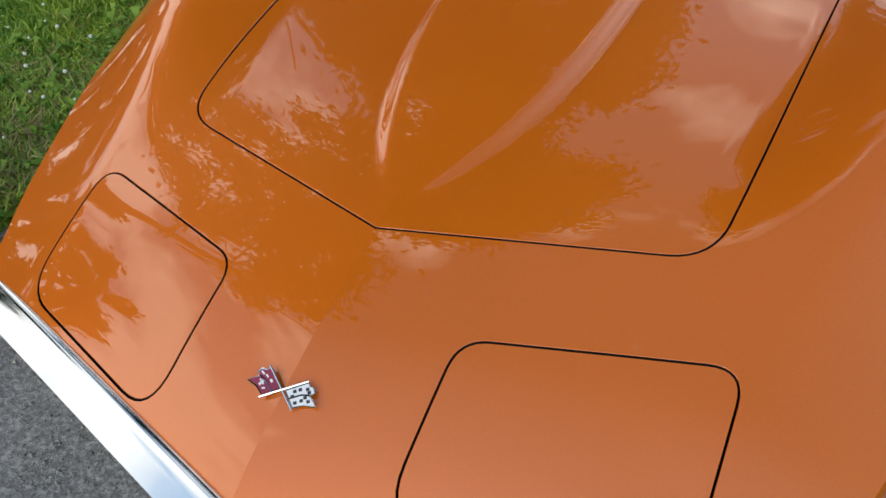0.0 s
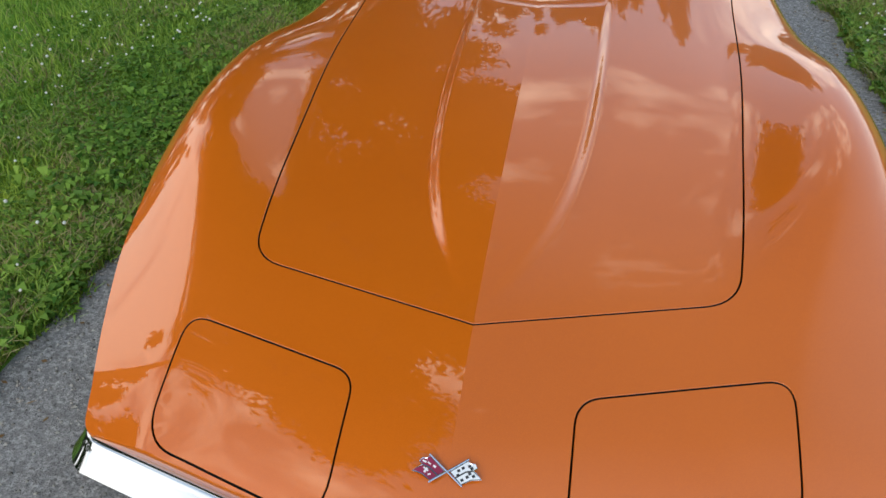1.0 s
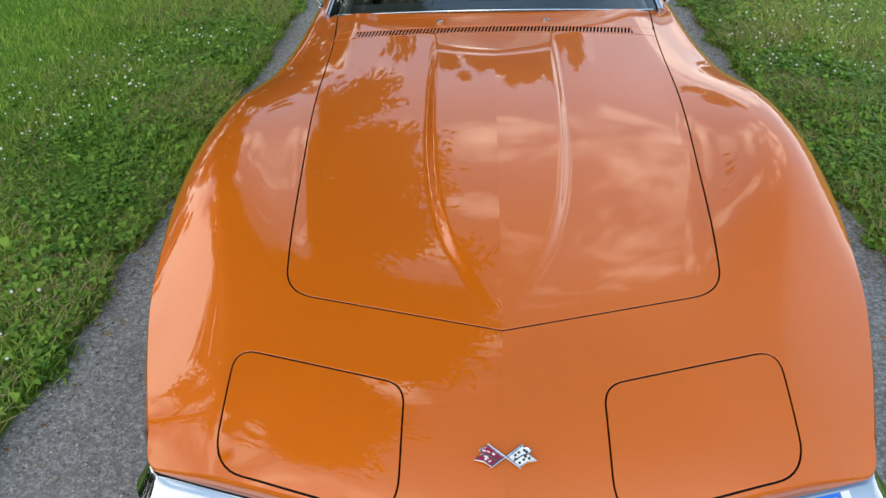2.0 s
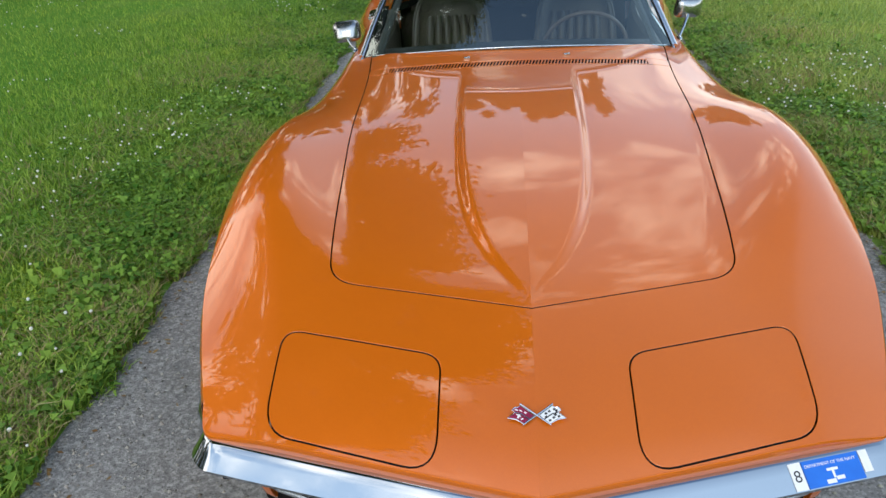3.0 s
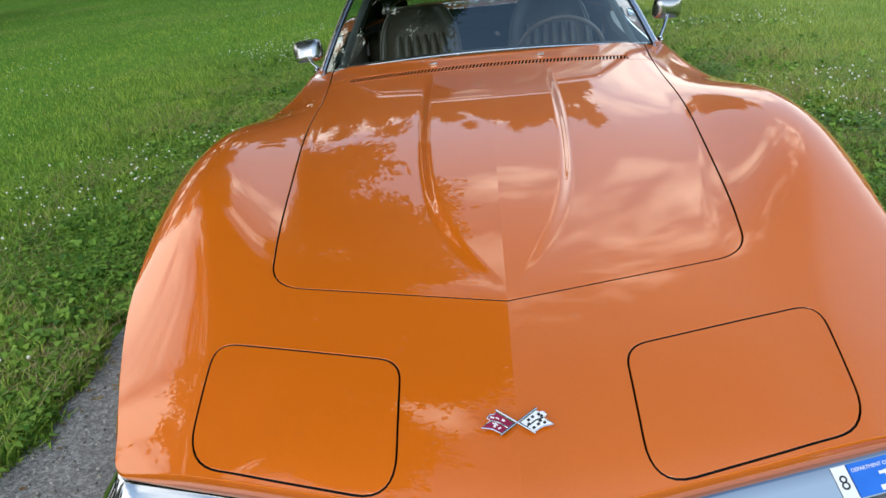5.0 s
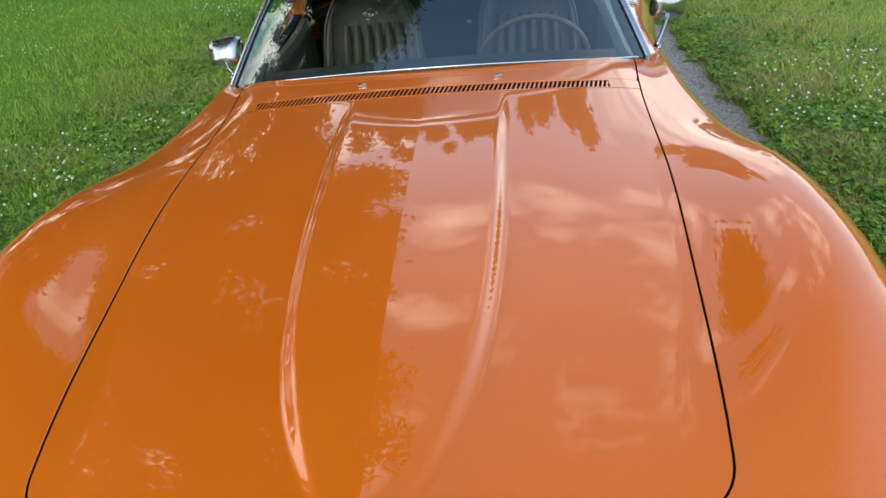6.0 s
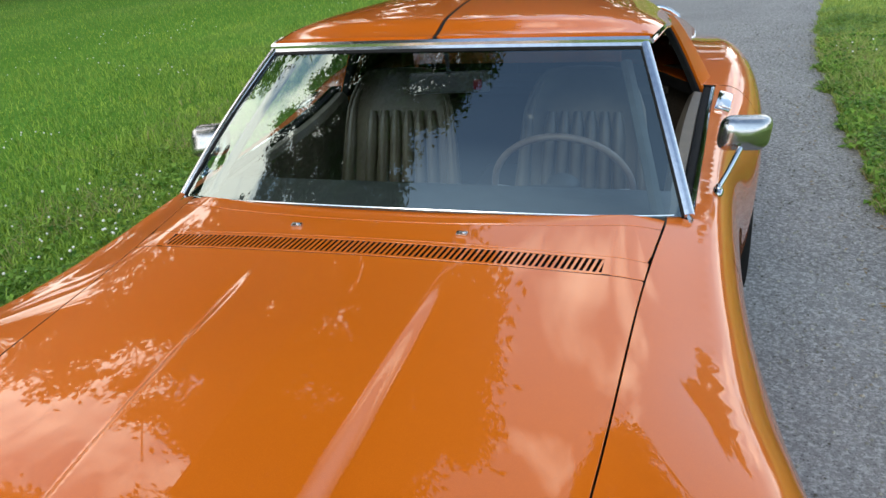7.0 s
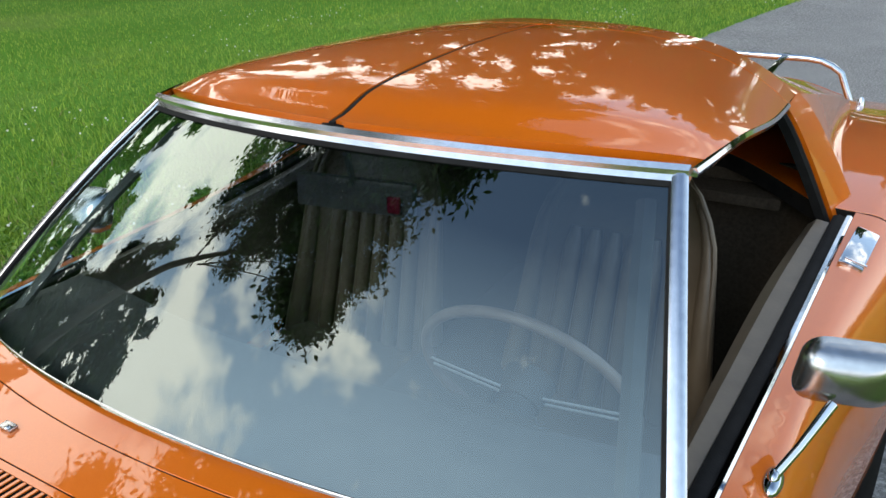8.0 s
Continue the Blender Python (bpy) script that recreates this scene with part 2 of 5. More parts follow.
def box(bm, size, m, bevel=0.0):
    """A bevelled block of that size at the pose m."""
    r = bmesh.ops.create_cube(bm, size=1.0)
    bmesh.ops.scale(bm, vec=size, verts=r["verts"])
    if bevel:
        edges = list({e for v in r["verts"] for e in v.link_edges})
        g = bmesh.ops.bevel(bm, geom=edges, offset=bevel, segments=2, affect="EDGES", profile=0.6)
        vs = {v for f in g["faces"] for v in f.verts} | {v for v in r["verts"] if v.is_valid}
    else:
        vs = set(r["verts"])
    bmesh.ops.transform(bm, matrix=m, verts=list(vs))


def tube(bm, path, radius, sides=10, closed=False):
    """A round tube along a list of points; radius may be a list."""
    pts = [Vector(p) for p in path]
    n = len(pts)
    radii = radius if isinstance(radius, (list, tuple)) else [radius] * n
    rings, side = [], None
    for i, p in enumerate(pts):
        a, b = pts[(i - 1) % n] if closed or i else p, pts[(i + 1) % n] if closed or i < n - 1 else p
        d = (b - a).normalized()
        if side is None:
            side = d.orthogonal().normalized()
        side = (side - d * side.dot(d)).normalized()
        up = d.cross(side)
        rings.append([bm.verts.new(p + radii[i] * (math.cos(2 * math.pi * k / sides) * side + math.sin(2 * math.pi * k / sides) * up)) for k in range(sides)])
    for i in range(n if closed else n - 1):
        r, s = rings[i], rings[(i + 1) % n]
        for k in range(sides):
            bm.faces.new((r[k], r[(k + 1) % sides], s[(k + 1) % sides], s[k]))
    if not closed:
        bm.faces.new(rings[0][::-1])
        bm.faces.new(rings[-1])


def ball(bm, centre, radii, turn=None, u=16, v=10):
    m = Matrix.Translation(centre) @ (turn or Matrix()) @ Matrix.Diagonal((*radii, 1))
    bmesh.ops.create_uvsphere(bm, u_segments=u, v_segments=v, radius=1.0, matrix=m)


def sweep(bm, path, section, across, up=(0, 0, 1), closed=True, caps=True):
    """Sweeps a section of (outward, upward) pairs along a path; across: the outward direction at each point."""
    rings = []
    for p, a in zip(path, across):
        a, p = Vector(a), Vector(p)
        rings.append([bm.verts.new(p + a * s + Vector(up) * t) for s, t in section])
    n = len(section)
    for r, s in zip(rings, rings[1:]):
        for k in range(n if closed else n - 1):
            bm.faces.new((r[k], r[(k + 1) % n], s[(k + 1) % n], s[k]))
    if caps and closed:
        bm.faces.new(rings[0])
        bm.faces.new(rings[-1][::-1])
    bmesh.ops.recalc_face_normals(bm, faces=bm.faces)


def spline(*knots):
    """A smooth curve through (x, y) knots, held straight beyond its ends."""
    xs, ys = np.array([k[0] for k in knots], float), np.array([k[1] for k in knots], float)
    n = len(xs)
    h = np.diff(xs)
    a = np.zeros((n, n))
    r = np.zeros(n)
    a[0, 0] = a[-1, -1] = 1
    for i in range(1, n - 1):
        a[i, i - 1], a[i, i], a[i, i + 1] = h[i - 1], 2 * (h[i - 1] + h[i]), h[i]
        r[i] = 6 * ((ys[i + 1] - ys[i]) / h[i] - (ys[i] - ys[i - 1]) / h[i - 1])
    m = np.linalg.solve(a, r)

    def f(x):
        x = np.asarray(x, float)
        q = np.clip(x, xs[0], xs[-1])
        i = np.clip(np.searchsorted(xs, q) - 1, 0, n - 2)
        d, e = xs[i + 1] - q, q - xs[i]
        return (m[i] * d**3 + m[i + 1] * e**3) / (6 * h[i]) + (ys[i] / h[i] - m[i] * h[i] / 6) * d + (ys[i + 1] / h[i] - m[i + 1] * h[i] / 6) * e

    return f


def step(a, b, x):
    s = np.clip((np.asarray(x, float) - a) / (b - a), 0, 1)
    return s * s * s * (s * (6 * s - 15) + 10)


def inside(pts, poly):
    x, y = pts[:, 0], pts[:, 1]
    hit = np.zeros(len(pts), bool)
    for (x0, y0), (x1, y1) in zip(poly, np.roll(poly, -1, 0)):
        if y0 != y1:
            hit ^= ((y0 > y) != (y1 > y)) & (x < (x1 - x0) * (y - y0) / (y1 - y0) + x0)
    return hit


def edge_distance(pts, poly):
    best = np.full(len(pts), 1e9)
    for p, q in zip(poly, np.roll(poly, -1, 0)):
        d = q - p
        s = np.clip(((pts - p) @ d) / max(d @ d, 1e-12), 0, 1)
        best = np.minimum(best, np.hypot(*(pts - p - s[:, None] * d).T))
    return best


def dense(poly, gap):
    out_pts = []
    for p, q in zip(poly, np.roll(poly, -1, 0)):
        k = max(1, int(np.ceil(np.hypot(*(q - p)) / gap)))
        out_pts += [p + (q - p) * i / k for i in range(k)]
    return np.array(out_pts)


def triangulate(outer, holes, gap):
    """Triangles that fill a flat outline with holes, with a grid inside."""
    from mathutils.geometry import delaunay_2d_cdt

    loops = [dense(np.array(p, float), gap * 0.8) for p in (outer, *holes)]
    lo, hi = loops[0].min(0), loops[0].max(0)
    gx, gy = np.meshgrid(np.arange(lo[0] + gap * 0.5, hi[0], gap), np.arange(lo[1] + gap * 0.5, hi[1], gap))
    gx[1::2] += gap * 0.5
    grid = np.stack([gx.ravel(), gy.ravel()], 1)
    keep = inside(grid, loops[0]) & (edge_distance(grid, loops[0]) > gap * 0.45)
    for h in loops[1:]:
        keep &= ~inside(grid, h) & (edge_distance(grid, h) > gap * 0.45)
    grid = grid[keep]
    pts, edges = [], []
    for p in loops:
        k = len(pts)
        edges += [(k + i, k + (i + 1) % len(p)) for i in range(len(p))]
        pts += list(p)
    pts += list(grid)
    v, _, f, *_ = delaunay_2d_cdt([Vector(p) for p in pts], edges, [], 0, 1e-7)
    v = np.array([tuple(p) for p in v])
    f = np.array(f)
    c = v[f].mean(1)
    ok = inside(c, loops[0])
    for h in loops[1:]:
        ok &= ~inside(c, h)
    return v, f[ok], loops


def rounded(poly, radius, steps=8):
    """A polygon with rounded corners; radius for each corner."""
    poly = [np.array(p, float) for p in poly]
    pts = []
    for i, p in enumerate(poly):
        r = radius[i] if isinstance(radius, (list, tuple)) else radius
        a, b = poly[i - 1] - p, poly[(i + 1) % len(poly)] - p
        la, lb = np.hypot(*a), np.hypot(*b)
        if r <= 0:
            pts.append(p)
            continue
        a, b = a / la, b / lb
        r = min(r, la * 0.49, lb * 0.49)
        for k in range(steps + 1):
            s = k / steps
            pts.append((1 - s) ** 2 * (p + a * r) + 2 * s * (1 - s) * p + s * s * (p + b * r))
    return np.array(pts)


def shrink(poly, d):
    """A closed outline moved inwards by d (outwards when negative)."""
    q = np.array(poly)
    area = 0.5 * np.sum(q[:, 0] * np.roll(q[:, 1], -1) - np.roll(q[:, 0], -1) * q[:, 1])
    t = np.roll(q, -1, 0) - np.roll(q, 1, 0)
    n = np.stack([-t[:, 1], t[:, 0]], 1) / np.maximum(np.hypot(t[:, 0], t[:, 1]), 1e-9)[:, None] * np.sign(area)
    return q + n * d


def panel(name, outer, holes, field, gap, lips, material, parent, label="", mirror=True, sideways=False, depth=0.022, where=None):
    """A sheet over a field of heights (or, sideways, of widths), with edges turned in along the loops in lips.
    mirror: the same again at -x in the one mesh."""
    v2, tri, loops = triangulate(outer, holes, gap)
    e = 0.0015
    a, b = v2[:, 0], v2[:, 1]
    h = field(a, b)
    if sideways:
        ga, gb = (field(a + e, b) - field(a - e, b)) / (2 * e), (field(a, b + e) - field(a, b - e)) / (2 * e)
        v3, nor = np.stack([h, a, b], 1), np.stack([np.ones_like(h), -ga, -gb], 1)
    else:
        a0 = np.maximum(a, e + 1e-5)
        ga, gb = (field(a0 + e, b) - field(a0 - e, b)) / (2 * e), (field(a, b + e) - field(a, b - e)) / (2 * e)
        v3, nor = np.stack([a, b, h], 1), np.stack([-ga, -gb, np.ones_like(h)], 1)
    nor /= np.linalg.norm(nor, axis=1)[:, None]
    verts, faces, normals = [tuple(p) for p in v3], [tuple(f) for f in tri], [tuple(n) for n in nor]
    # the triangles turn towards the outer side
    p, q, r = (v3[tri[:, k]] for k in range(3))
    flip = np.einsum("ij,ij->i", np.cross(q - p, r - p), nor[tri[:, 0]]) < 0
    faces = [f[::-1] if w else f for f, w in zip(faces, flip)]
    for li in lips:
        loop = loops[li]
        hh = field(loop[:, 0], loop[:, 1])
        turn_in = shrink(loop, -0.0007 if li == 0 else 0.0007)
        away = turn_in - loop
        away /= np.maximum(np.hypot(away[:, 0], away[:, 1]), 1e-9)[:, None]
        k = len(verts)
        n = len(loop)
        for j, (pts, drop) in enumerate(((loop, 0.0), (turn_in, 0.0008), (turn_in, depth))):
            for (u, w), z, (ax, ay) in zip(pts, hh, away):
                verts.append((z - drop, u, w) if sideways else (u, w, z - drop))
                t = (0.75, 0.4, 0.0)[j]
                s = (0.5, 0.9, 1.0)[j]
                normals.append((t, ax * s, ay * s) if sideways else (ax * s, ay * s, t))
        for j in range(2):
            for i in range(n):
                i2 = (i + 1) % n
                if not sideways and max(loop[i][0], loop[i2][0]) < 1e-4 or where and not where(*loop[i]):
                    continue
                q = (k + j * n + i, k + j * n + i2, k + (j + 1) * n + i2, k + (j + 1) * n + i)
                p0, p1, p2 = (np.array(verts[w]) for w in (q[0], q[1], q[2]))
                out_n = np.array(normals[q[2]])
                faces.append(q if np.cross(p1 - p0, p2 - p0) @ out_n > 0 else q[::-1])
    # walls of the panel gaps are painted black to put shade there
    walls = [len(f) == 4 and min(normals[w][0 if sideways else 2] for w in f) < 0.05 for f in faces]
    if mirror:
        walls += walls
        k = len(verts)
        verts += [(-x, y, z) for x, y, z in verts]
        normals += [(-x, y, z) for x, y, z in normals]
        faces += [tuple(k + i for i in f[::-1]) for f in faces]
    me = mesh_of(name, verts, faces, material, normals)
    me.materials.append(LINER_AND_SHADE)
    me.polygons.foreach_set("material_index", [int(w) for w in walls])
    return piece(name, me, parent, label)


# ---- the car's shape ----
EDGE = 0.28                                     # sweep of the V-shaped nose
spine = spline((-0.05, 0.499), (0.0, 0.530), (0.1, 0.579), (0.2, 0.618), (0.3, 0.649), (0.41, 0.679), (0.6, 0.712), (0.8, 0.738), (1.0, 0.762), (1.3, 0.797), (1.6, 0.824), (1.9, 0.847), (2.2, 0.872))
crest_x = spline((0.0, 0.54), (0.2, 0.545), (0.4, 0.56), (0.6, 0.615), (0.8, 0.677), (1.0, 0.716), (1.2, 0.731), (1.4, 0.735), (1.6, 0.703), (1.8, 0.682), (2.0, 0.672), (2.2, 0.675), (2.7, 0.695), (3.1, 0.712), (3.5, 0.735), (4.0, 0.73), (4.62, 0.66))
crest_z = spline((0.0, 0.455), (0.1, 0.503), (0.2, 0.551), (0.3, 0.596), (0.4, 0.632), (0.6, 0.704), (0.8, 0.777), (1.0, 0.818), (1.2, 0.829), (1.4, 0.815), (1.6, 0.793), (1.8, 0.788), (2.0, 0.795), (2.2, 0.802), (2.7, 0.802), (3.1, 0.812), (3.5, 0.845), (4.0, 0.835), (4.62, 0.74))
widest = spline((0.0, 0.66), (0.2, 0.718), (0.4, 0.782), (0.6, 0.831), (0.8, 0.862), (1.0, 0.875), (1.2, 0.872), (1.5, 0.845), (1.9, 0.795), (2.4, 0.772), (2.8, 0.795), (3.2, 0.855), (3.5, 0.876), (4.0, 0.86), (4.62, 0.76))
roll_z = spline((0.0, 0.08), (0.2, 0.10), (0.6, 0.17), (1.0, 0.22), (1.6, 0.24), (4.62, 0.24))
dome_w = spline((0.43, 0.0), (0.5, 0.045), (0.6, 0.094), (0.75, 0.140), (0.95, 0.170), (1.3, 0.190), (1.8, 0.200))
dome_h = spline((0.40, 0.0), (0.43, 0.0), (0.6, 0.011), (0.8, 0.025), (1.0, 0.030), (1.3, 0.025), (1.55, 0.014), (1.74, 0.004), (1.86, 0.0), (2.0, 0.0))
seam_x = spline((0.45, 0.466), (0.55, 0.478), (1.0, 0.517), (1.4, 0.546), (1.9, 0.569), (2.1, 0.588), (2.3, 0.61))
AXLES = (0.985, 3.474)
SHOULDER = lambda y: 0.94 - 0.14 * step(0.5, 0.9, y)


def roll(s, y):
    """How far the wing falls from its crest to its edge: a gentle slope with a crisp edge at the nose, a full round further back."""
    m = 1 - step(0.5, 1.1, y)
    return m * 0.5175 * s * s / (s + 0.15) + (1 - m) * (1 - np.sqrt(1 - s * s))


def base_top(x, y):
    """Height of the bonnet and inner wings, without the shoulder's roll."""
    fade = 1 - step(0.45, 1.3, y)
    eta = y - EDGE * x * fade - 0.05 * (1 - fade) * x
    z = spine(eta) - 0.085 * step(0.8, 1.9, y) * x * x
    cx = crest_x(y)
    low = 0.40 + 0.10 * step(0.4, 1.2, y)
    zb = spine(y - EDGE * cx * fade - 0.05 * (1 - fade) * cx) - 0.085 * step(0.8, 1.9, y) * cx * cx
    s = np.clip((x - low) / (cx - low), 0, 1)
    lift = crest_z(y) - zb
    bulge = lift * s * s * (3 - 2 * s)
    w = dome_w(y)
    dome = dome_h(y) * (1 - step(w - 0.016, w + 0.020, x)) * (1 - np.minimum(x, 0.2))
    return z + bulge + dome


def top_field(x, y):
    x = np.abs(x)
    cx, rz = crest_x(y), roll_z(y)
    rx = widest(y) - cx
    s = np.clip((x - cx) / rx, 0, 0.97)
    return base_top(np.minimum(x, cx), y) - rz * roll(s, y)


def side_field(y, z):
    cx, rz, w = crest_x(y), roll_z(y), widest(y)
    zw = base_top(cx, y) - rz
    e = SHOULDER(y)
    z = z - rz * (1 - np.sqrt(1 - e * e) - roll(e, y))
    up = np.clip((z - zw) / rz, 0, 0.999)
    down = np.clip(zw - z, 0, 1)
    return cx + (w - cx) * np.sqrt(1 - up * up) - 0.35 * down**2


def shoulder(y):
    """Where the top sheet ends and the side begins: x and z."""
    cx = crest_x(y)
    return cx + SHOULDER(y) * (widest(y) - cx), base_top(cx, y) - roll_z(y) * roll(SHOULDER(y), y)


car = thing("sports_car", "orange two-door sports car with chrome V-shaped bumper, parked on asphalt", "car")

# outlines in plan, half the car
GAP = 0.0047
y_edge = lambda x: -0.017 + EDGE * x
REAR = lambda x: 1.862 + 0.09 * x * x
STRIP = lambda x: 1.932 + 0.09 * x * x


def seam_path(y0, y1, n):
    return [(float(seam_x(y)), float(y)) for y in np.linspace(y0, y1, n)]


hood_outline = rounded([(0, 0.397), (0.476, 0.532), *seam_path(0.66, 1.84, 14), (float(seam_x(REAR(0.569))), REAR(0.569)), *[(x, REAR(x)) for x in np.linspace(0.52, 0.0, 10)]], [0.0, 0.062] + [0] * 14 + [0.006] + [0] * 10)
side_line = [(float(shoulder(y)[0]), float(y)) for y in np.linspace(0.26, 2.2, 60)]
corner = rounded([(0.60, y_edge(0.60)), (0.708, y_edge(0.708) - 0.002), (float(shoulder(0.26)[0]), 0.26)], [0, 0.03, 0])
body_front = [(0, y_edge(0.0)), *[tuple(p) for p in corner], *side_line[1:], (0.62, 2.2), (float(seam_x(2.2)), 2.2), *seam_path(2.15, 0.70, 26)]
hood_cut = shrink(hood_outline, -GAP)
body_front = [(p[0] + (GAP if p[0] < 0.63 and p[1] > 0.6 and p[1] < 2.16 else 0), p[1]) for p in body_front]
body_front += [tuple(p) for p in hood_cut[10:0:-1]] + [(0, 0.397 - GAP)]
lamp = rounded([(0.193, 0.037), (0.567, 0.152), (0.564, 0.396), (0.193, 0.285)], [0.075, 0.07, 0.055, 0.045])

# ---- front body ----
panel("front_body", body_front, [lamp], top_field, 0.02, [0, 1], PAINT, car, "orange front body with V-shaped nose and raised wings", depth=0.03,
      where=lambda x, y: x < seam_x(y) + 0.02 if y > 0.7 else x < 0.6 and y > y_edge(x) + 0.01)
# the nose's edge rolls over and down to the bumper
edge_line = [(x, y_edge(x)) for x in np.linspace(0.0, 0.58, 24)] + [tuple(p) for p in corner]
rings_r = []
bm = bmesh.new()
both_sides = [(-x, y) for x, y in edge_line[:0:-1]] + edge_line
for i, (x, y) in enumerate(both_sides):
    xa, ya = both_sides[max(i - 1, 0)]
    xb, yb = both_sides[min(i + 1, len(both_sides) - 1)]
    d = Vector((yb - ya, xa - xb, 0)).normalized()
    z = float(top_field(abs(x), y))
    w = 1 - 0.7 * float(step(0.60, 0.74, abs(x)))
    deep = max(1.0, (z - 0.486) / 0.034)
    rings_r.append([bm.verts.new((x + d.x * o, y + d.y * o, z + h * deep)) for o, h in ((-0.001, 0.0002), (0.0016 * w, -0.0008), (0.0028 * w, -0.0030), (0.0028 * w, -0.0065), (0.0020 * w, -0.020), (-0.004 * w, -0.034))])
for a, b in zip(rings_r, rings_r[1:]):
    for k in range(5):
        bm.faces.new((a[k], a[k + 1], b[k + 1], b[k]))
bmesh.ops.recalc_face_normals(bm, faces=bm.faces)
part("nose_lip", bm, PAINT, car, "rolled edge of the nose over the bumper")
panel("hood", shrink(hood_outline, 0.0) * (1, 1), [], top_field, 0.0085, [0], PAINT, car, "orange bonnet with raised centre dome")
lamp_in = shrink(lamp, GAP)
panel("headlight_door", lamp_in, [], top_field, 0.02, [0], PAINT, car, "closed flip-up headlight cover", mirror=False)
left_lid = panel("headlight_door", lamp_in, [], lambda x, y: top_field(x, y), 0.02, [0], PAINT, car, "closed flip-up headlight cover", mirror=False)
left_lid.scale = (-1, 1, 1)

# added black sheet that puts shade into the gaps between the panels
shade_sheet_line = [(0, 0.03), (0.55, 0.19), *[(float(crest_x(y)) - 0.03, float(y)) for y in np.linspace(0.3, 2.0, 12)], (0, 2.0)]
panel("engine_bay_liner", shade_sheet_line, [], lambda x, y: top_field(x, y) - 0.028, 0.06, [], LINER_AND_SHADE, car, "black sheet added as shade under the bonnet's gaps")

# vent strip behind the bonnet
VENT_X, V0, V1 = 0.491, 0.010, 0.061
low_strip = [(x, REAR(x) + GAP) for x in np.linspace(0, VENT_X, 12)] + [(x, REAR(x) + V0) for x in np.linspace(VENT_X, 0, 12)]
high_strip = [(x, REAR(x) + V1) for x in np.linspace(0, VENT_X, 12)] + [(x, STRIP(x)) for x in np.linspace(VENT_X, 0, 12)]
end_strip = [(VENT_X, REAR(VENT_X) + GAP), (float(seam_x(1.91)) - 0.001, REAR(0.569) + GAP), (float(seam_x(1.965)) - 0.001, STRIP(0.572)), (VENT_X, STRIP(VENT_X))]
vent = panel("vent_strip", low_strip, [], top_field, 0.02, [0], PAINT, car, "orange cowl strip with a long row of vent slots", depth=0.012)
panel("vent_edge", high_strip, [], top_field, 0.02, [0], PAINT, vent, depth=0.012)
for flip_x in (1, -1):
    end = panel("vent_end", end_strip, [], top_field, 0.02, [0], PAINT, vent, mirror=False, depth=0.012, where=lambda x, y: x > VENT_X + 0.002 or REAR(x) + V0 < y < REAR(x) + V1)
    end.scale = (flip_x, 1, 1)

# cowl panel up to the glass
glass_y = lambda x: 2.046 + 0.30 * x * x
cowl_line = [(x, STRIP(x) + 0.003) for x in np.linspace(0, 0.57, 12)] + [(float(seam_x(y)) - 0.001, float(y)) for y in (2.0, 2.05, 2.112)] + [(x, glass_y(x) - 0.0365) for x in np.linspace(0.57, 0.0, 12)]
cowl = panel("cowl_panel", cowl_line, [], top_field, 0.02, [0], PAINT, car, "orange cowl panel in front of the windshield", depth=0.014)
lip_line = [(x, glass_y(x) - 0.0335) for x in np.linspace(0, 0.57, 12)] + [(float(seam_x(y)) - 0.001, float(y)) for y in (2.1155, 2.16)] + [(x, glass_y(x) + 0.012) for x in np.linspace(0.58, 0.0, 12)]
panel("cowl_lip", lip_line, [], top_field, 0.02, [0], PAINT, cowl, depth=0.014)
slat_mesh = None
slats = 80
for i in range(slats):
    x = -VENT_X + (i + 0.5) * 2 * VENT_X / slats
    y0 = REAR(abs(x))
    if slat_mesh is None:
        bm = bmesh.new()
        box(bm, (0.0056, 0.053, 0.0016), Matrix.Shear("XY", 4, (0.0, 0.0)) @ pose(0, 0, 0, 0, 0, -9), 0.0005)
        bm.to_mesh(slat_mesh := bpy.data.meshes.new("vent_slat"))
        bm.free()
        slat_mesh.materials.append(PAINT)
    s = piece("vent_slat", slat_mesh, vent)
    slope = float(top_field(abs(x), y0 + 0.06) - top_field(abs(x), y0)) / 0.06
    lean = float(top_field(abs(x) + 0.02, y0) - top_field(abs(x), y0)) / 0.02 * (1 if x > 0 else -1)
    s.matrix_basis = pose(x, y0 + 0.0355, float(top_field(abs(x), y0 + 0.0355)) - 0.0022, math.degrees(math.atan(slope)), -math.degrees(math.atan(lean)), 0)

# ---- sides ----
top_line = lambda y0, y1, n: [(float(y), float(shoulder(y)[1])) for y in np.linspace(y0, y1, n)]
arch = lambda c, a0, a1, n: [(c + 0.352 * math.cos(radians(a)), 0.335 + 0.352 * math.sin(radians(a))) for a in np.linspace(a0, a1, n)]
front_side = [*top_line(0.262, 2.142, 60), (2.142, 0.21), *arch(AXLES[0], -20, 200, 30), (0.262, 0.30)]
door_side = [*top_line(2.148, 3.298, 40), (3.27, 0.72), (3.12, 0.66), (3.06, 0.48), (3.05, 0.21), (2.148, 0.21)]
rear_side = [*top_line(3.304, 4.58, 40), (4.58, 0.34), *arch(AXLES[1], -12, 192, 30), (3.056, 0.21), (3.056 + 0.006, 0.48), (3.124, 0.657), (3.276, 0.717)]
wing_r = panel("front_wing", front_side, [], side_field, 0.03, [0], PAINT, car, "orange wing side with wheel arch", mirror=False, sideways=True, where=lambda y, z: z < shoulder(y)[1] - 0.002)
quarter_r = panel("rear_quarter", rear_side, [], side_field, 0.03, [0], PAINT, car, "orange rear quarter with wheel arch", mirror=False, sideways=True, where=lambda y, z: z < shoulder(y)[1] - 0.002)


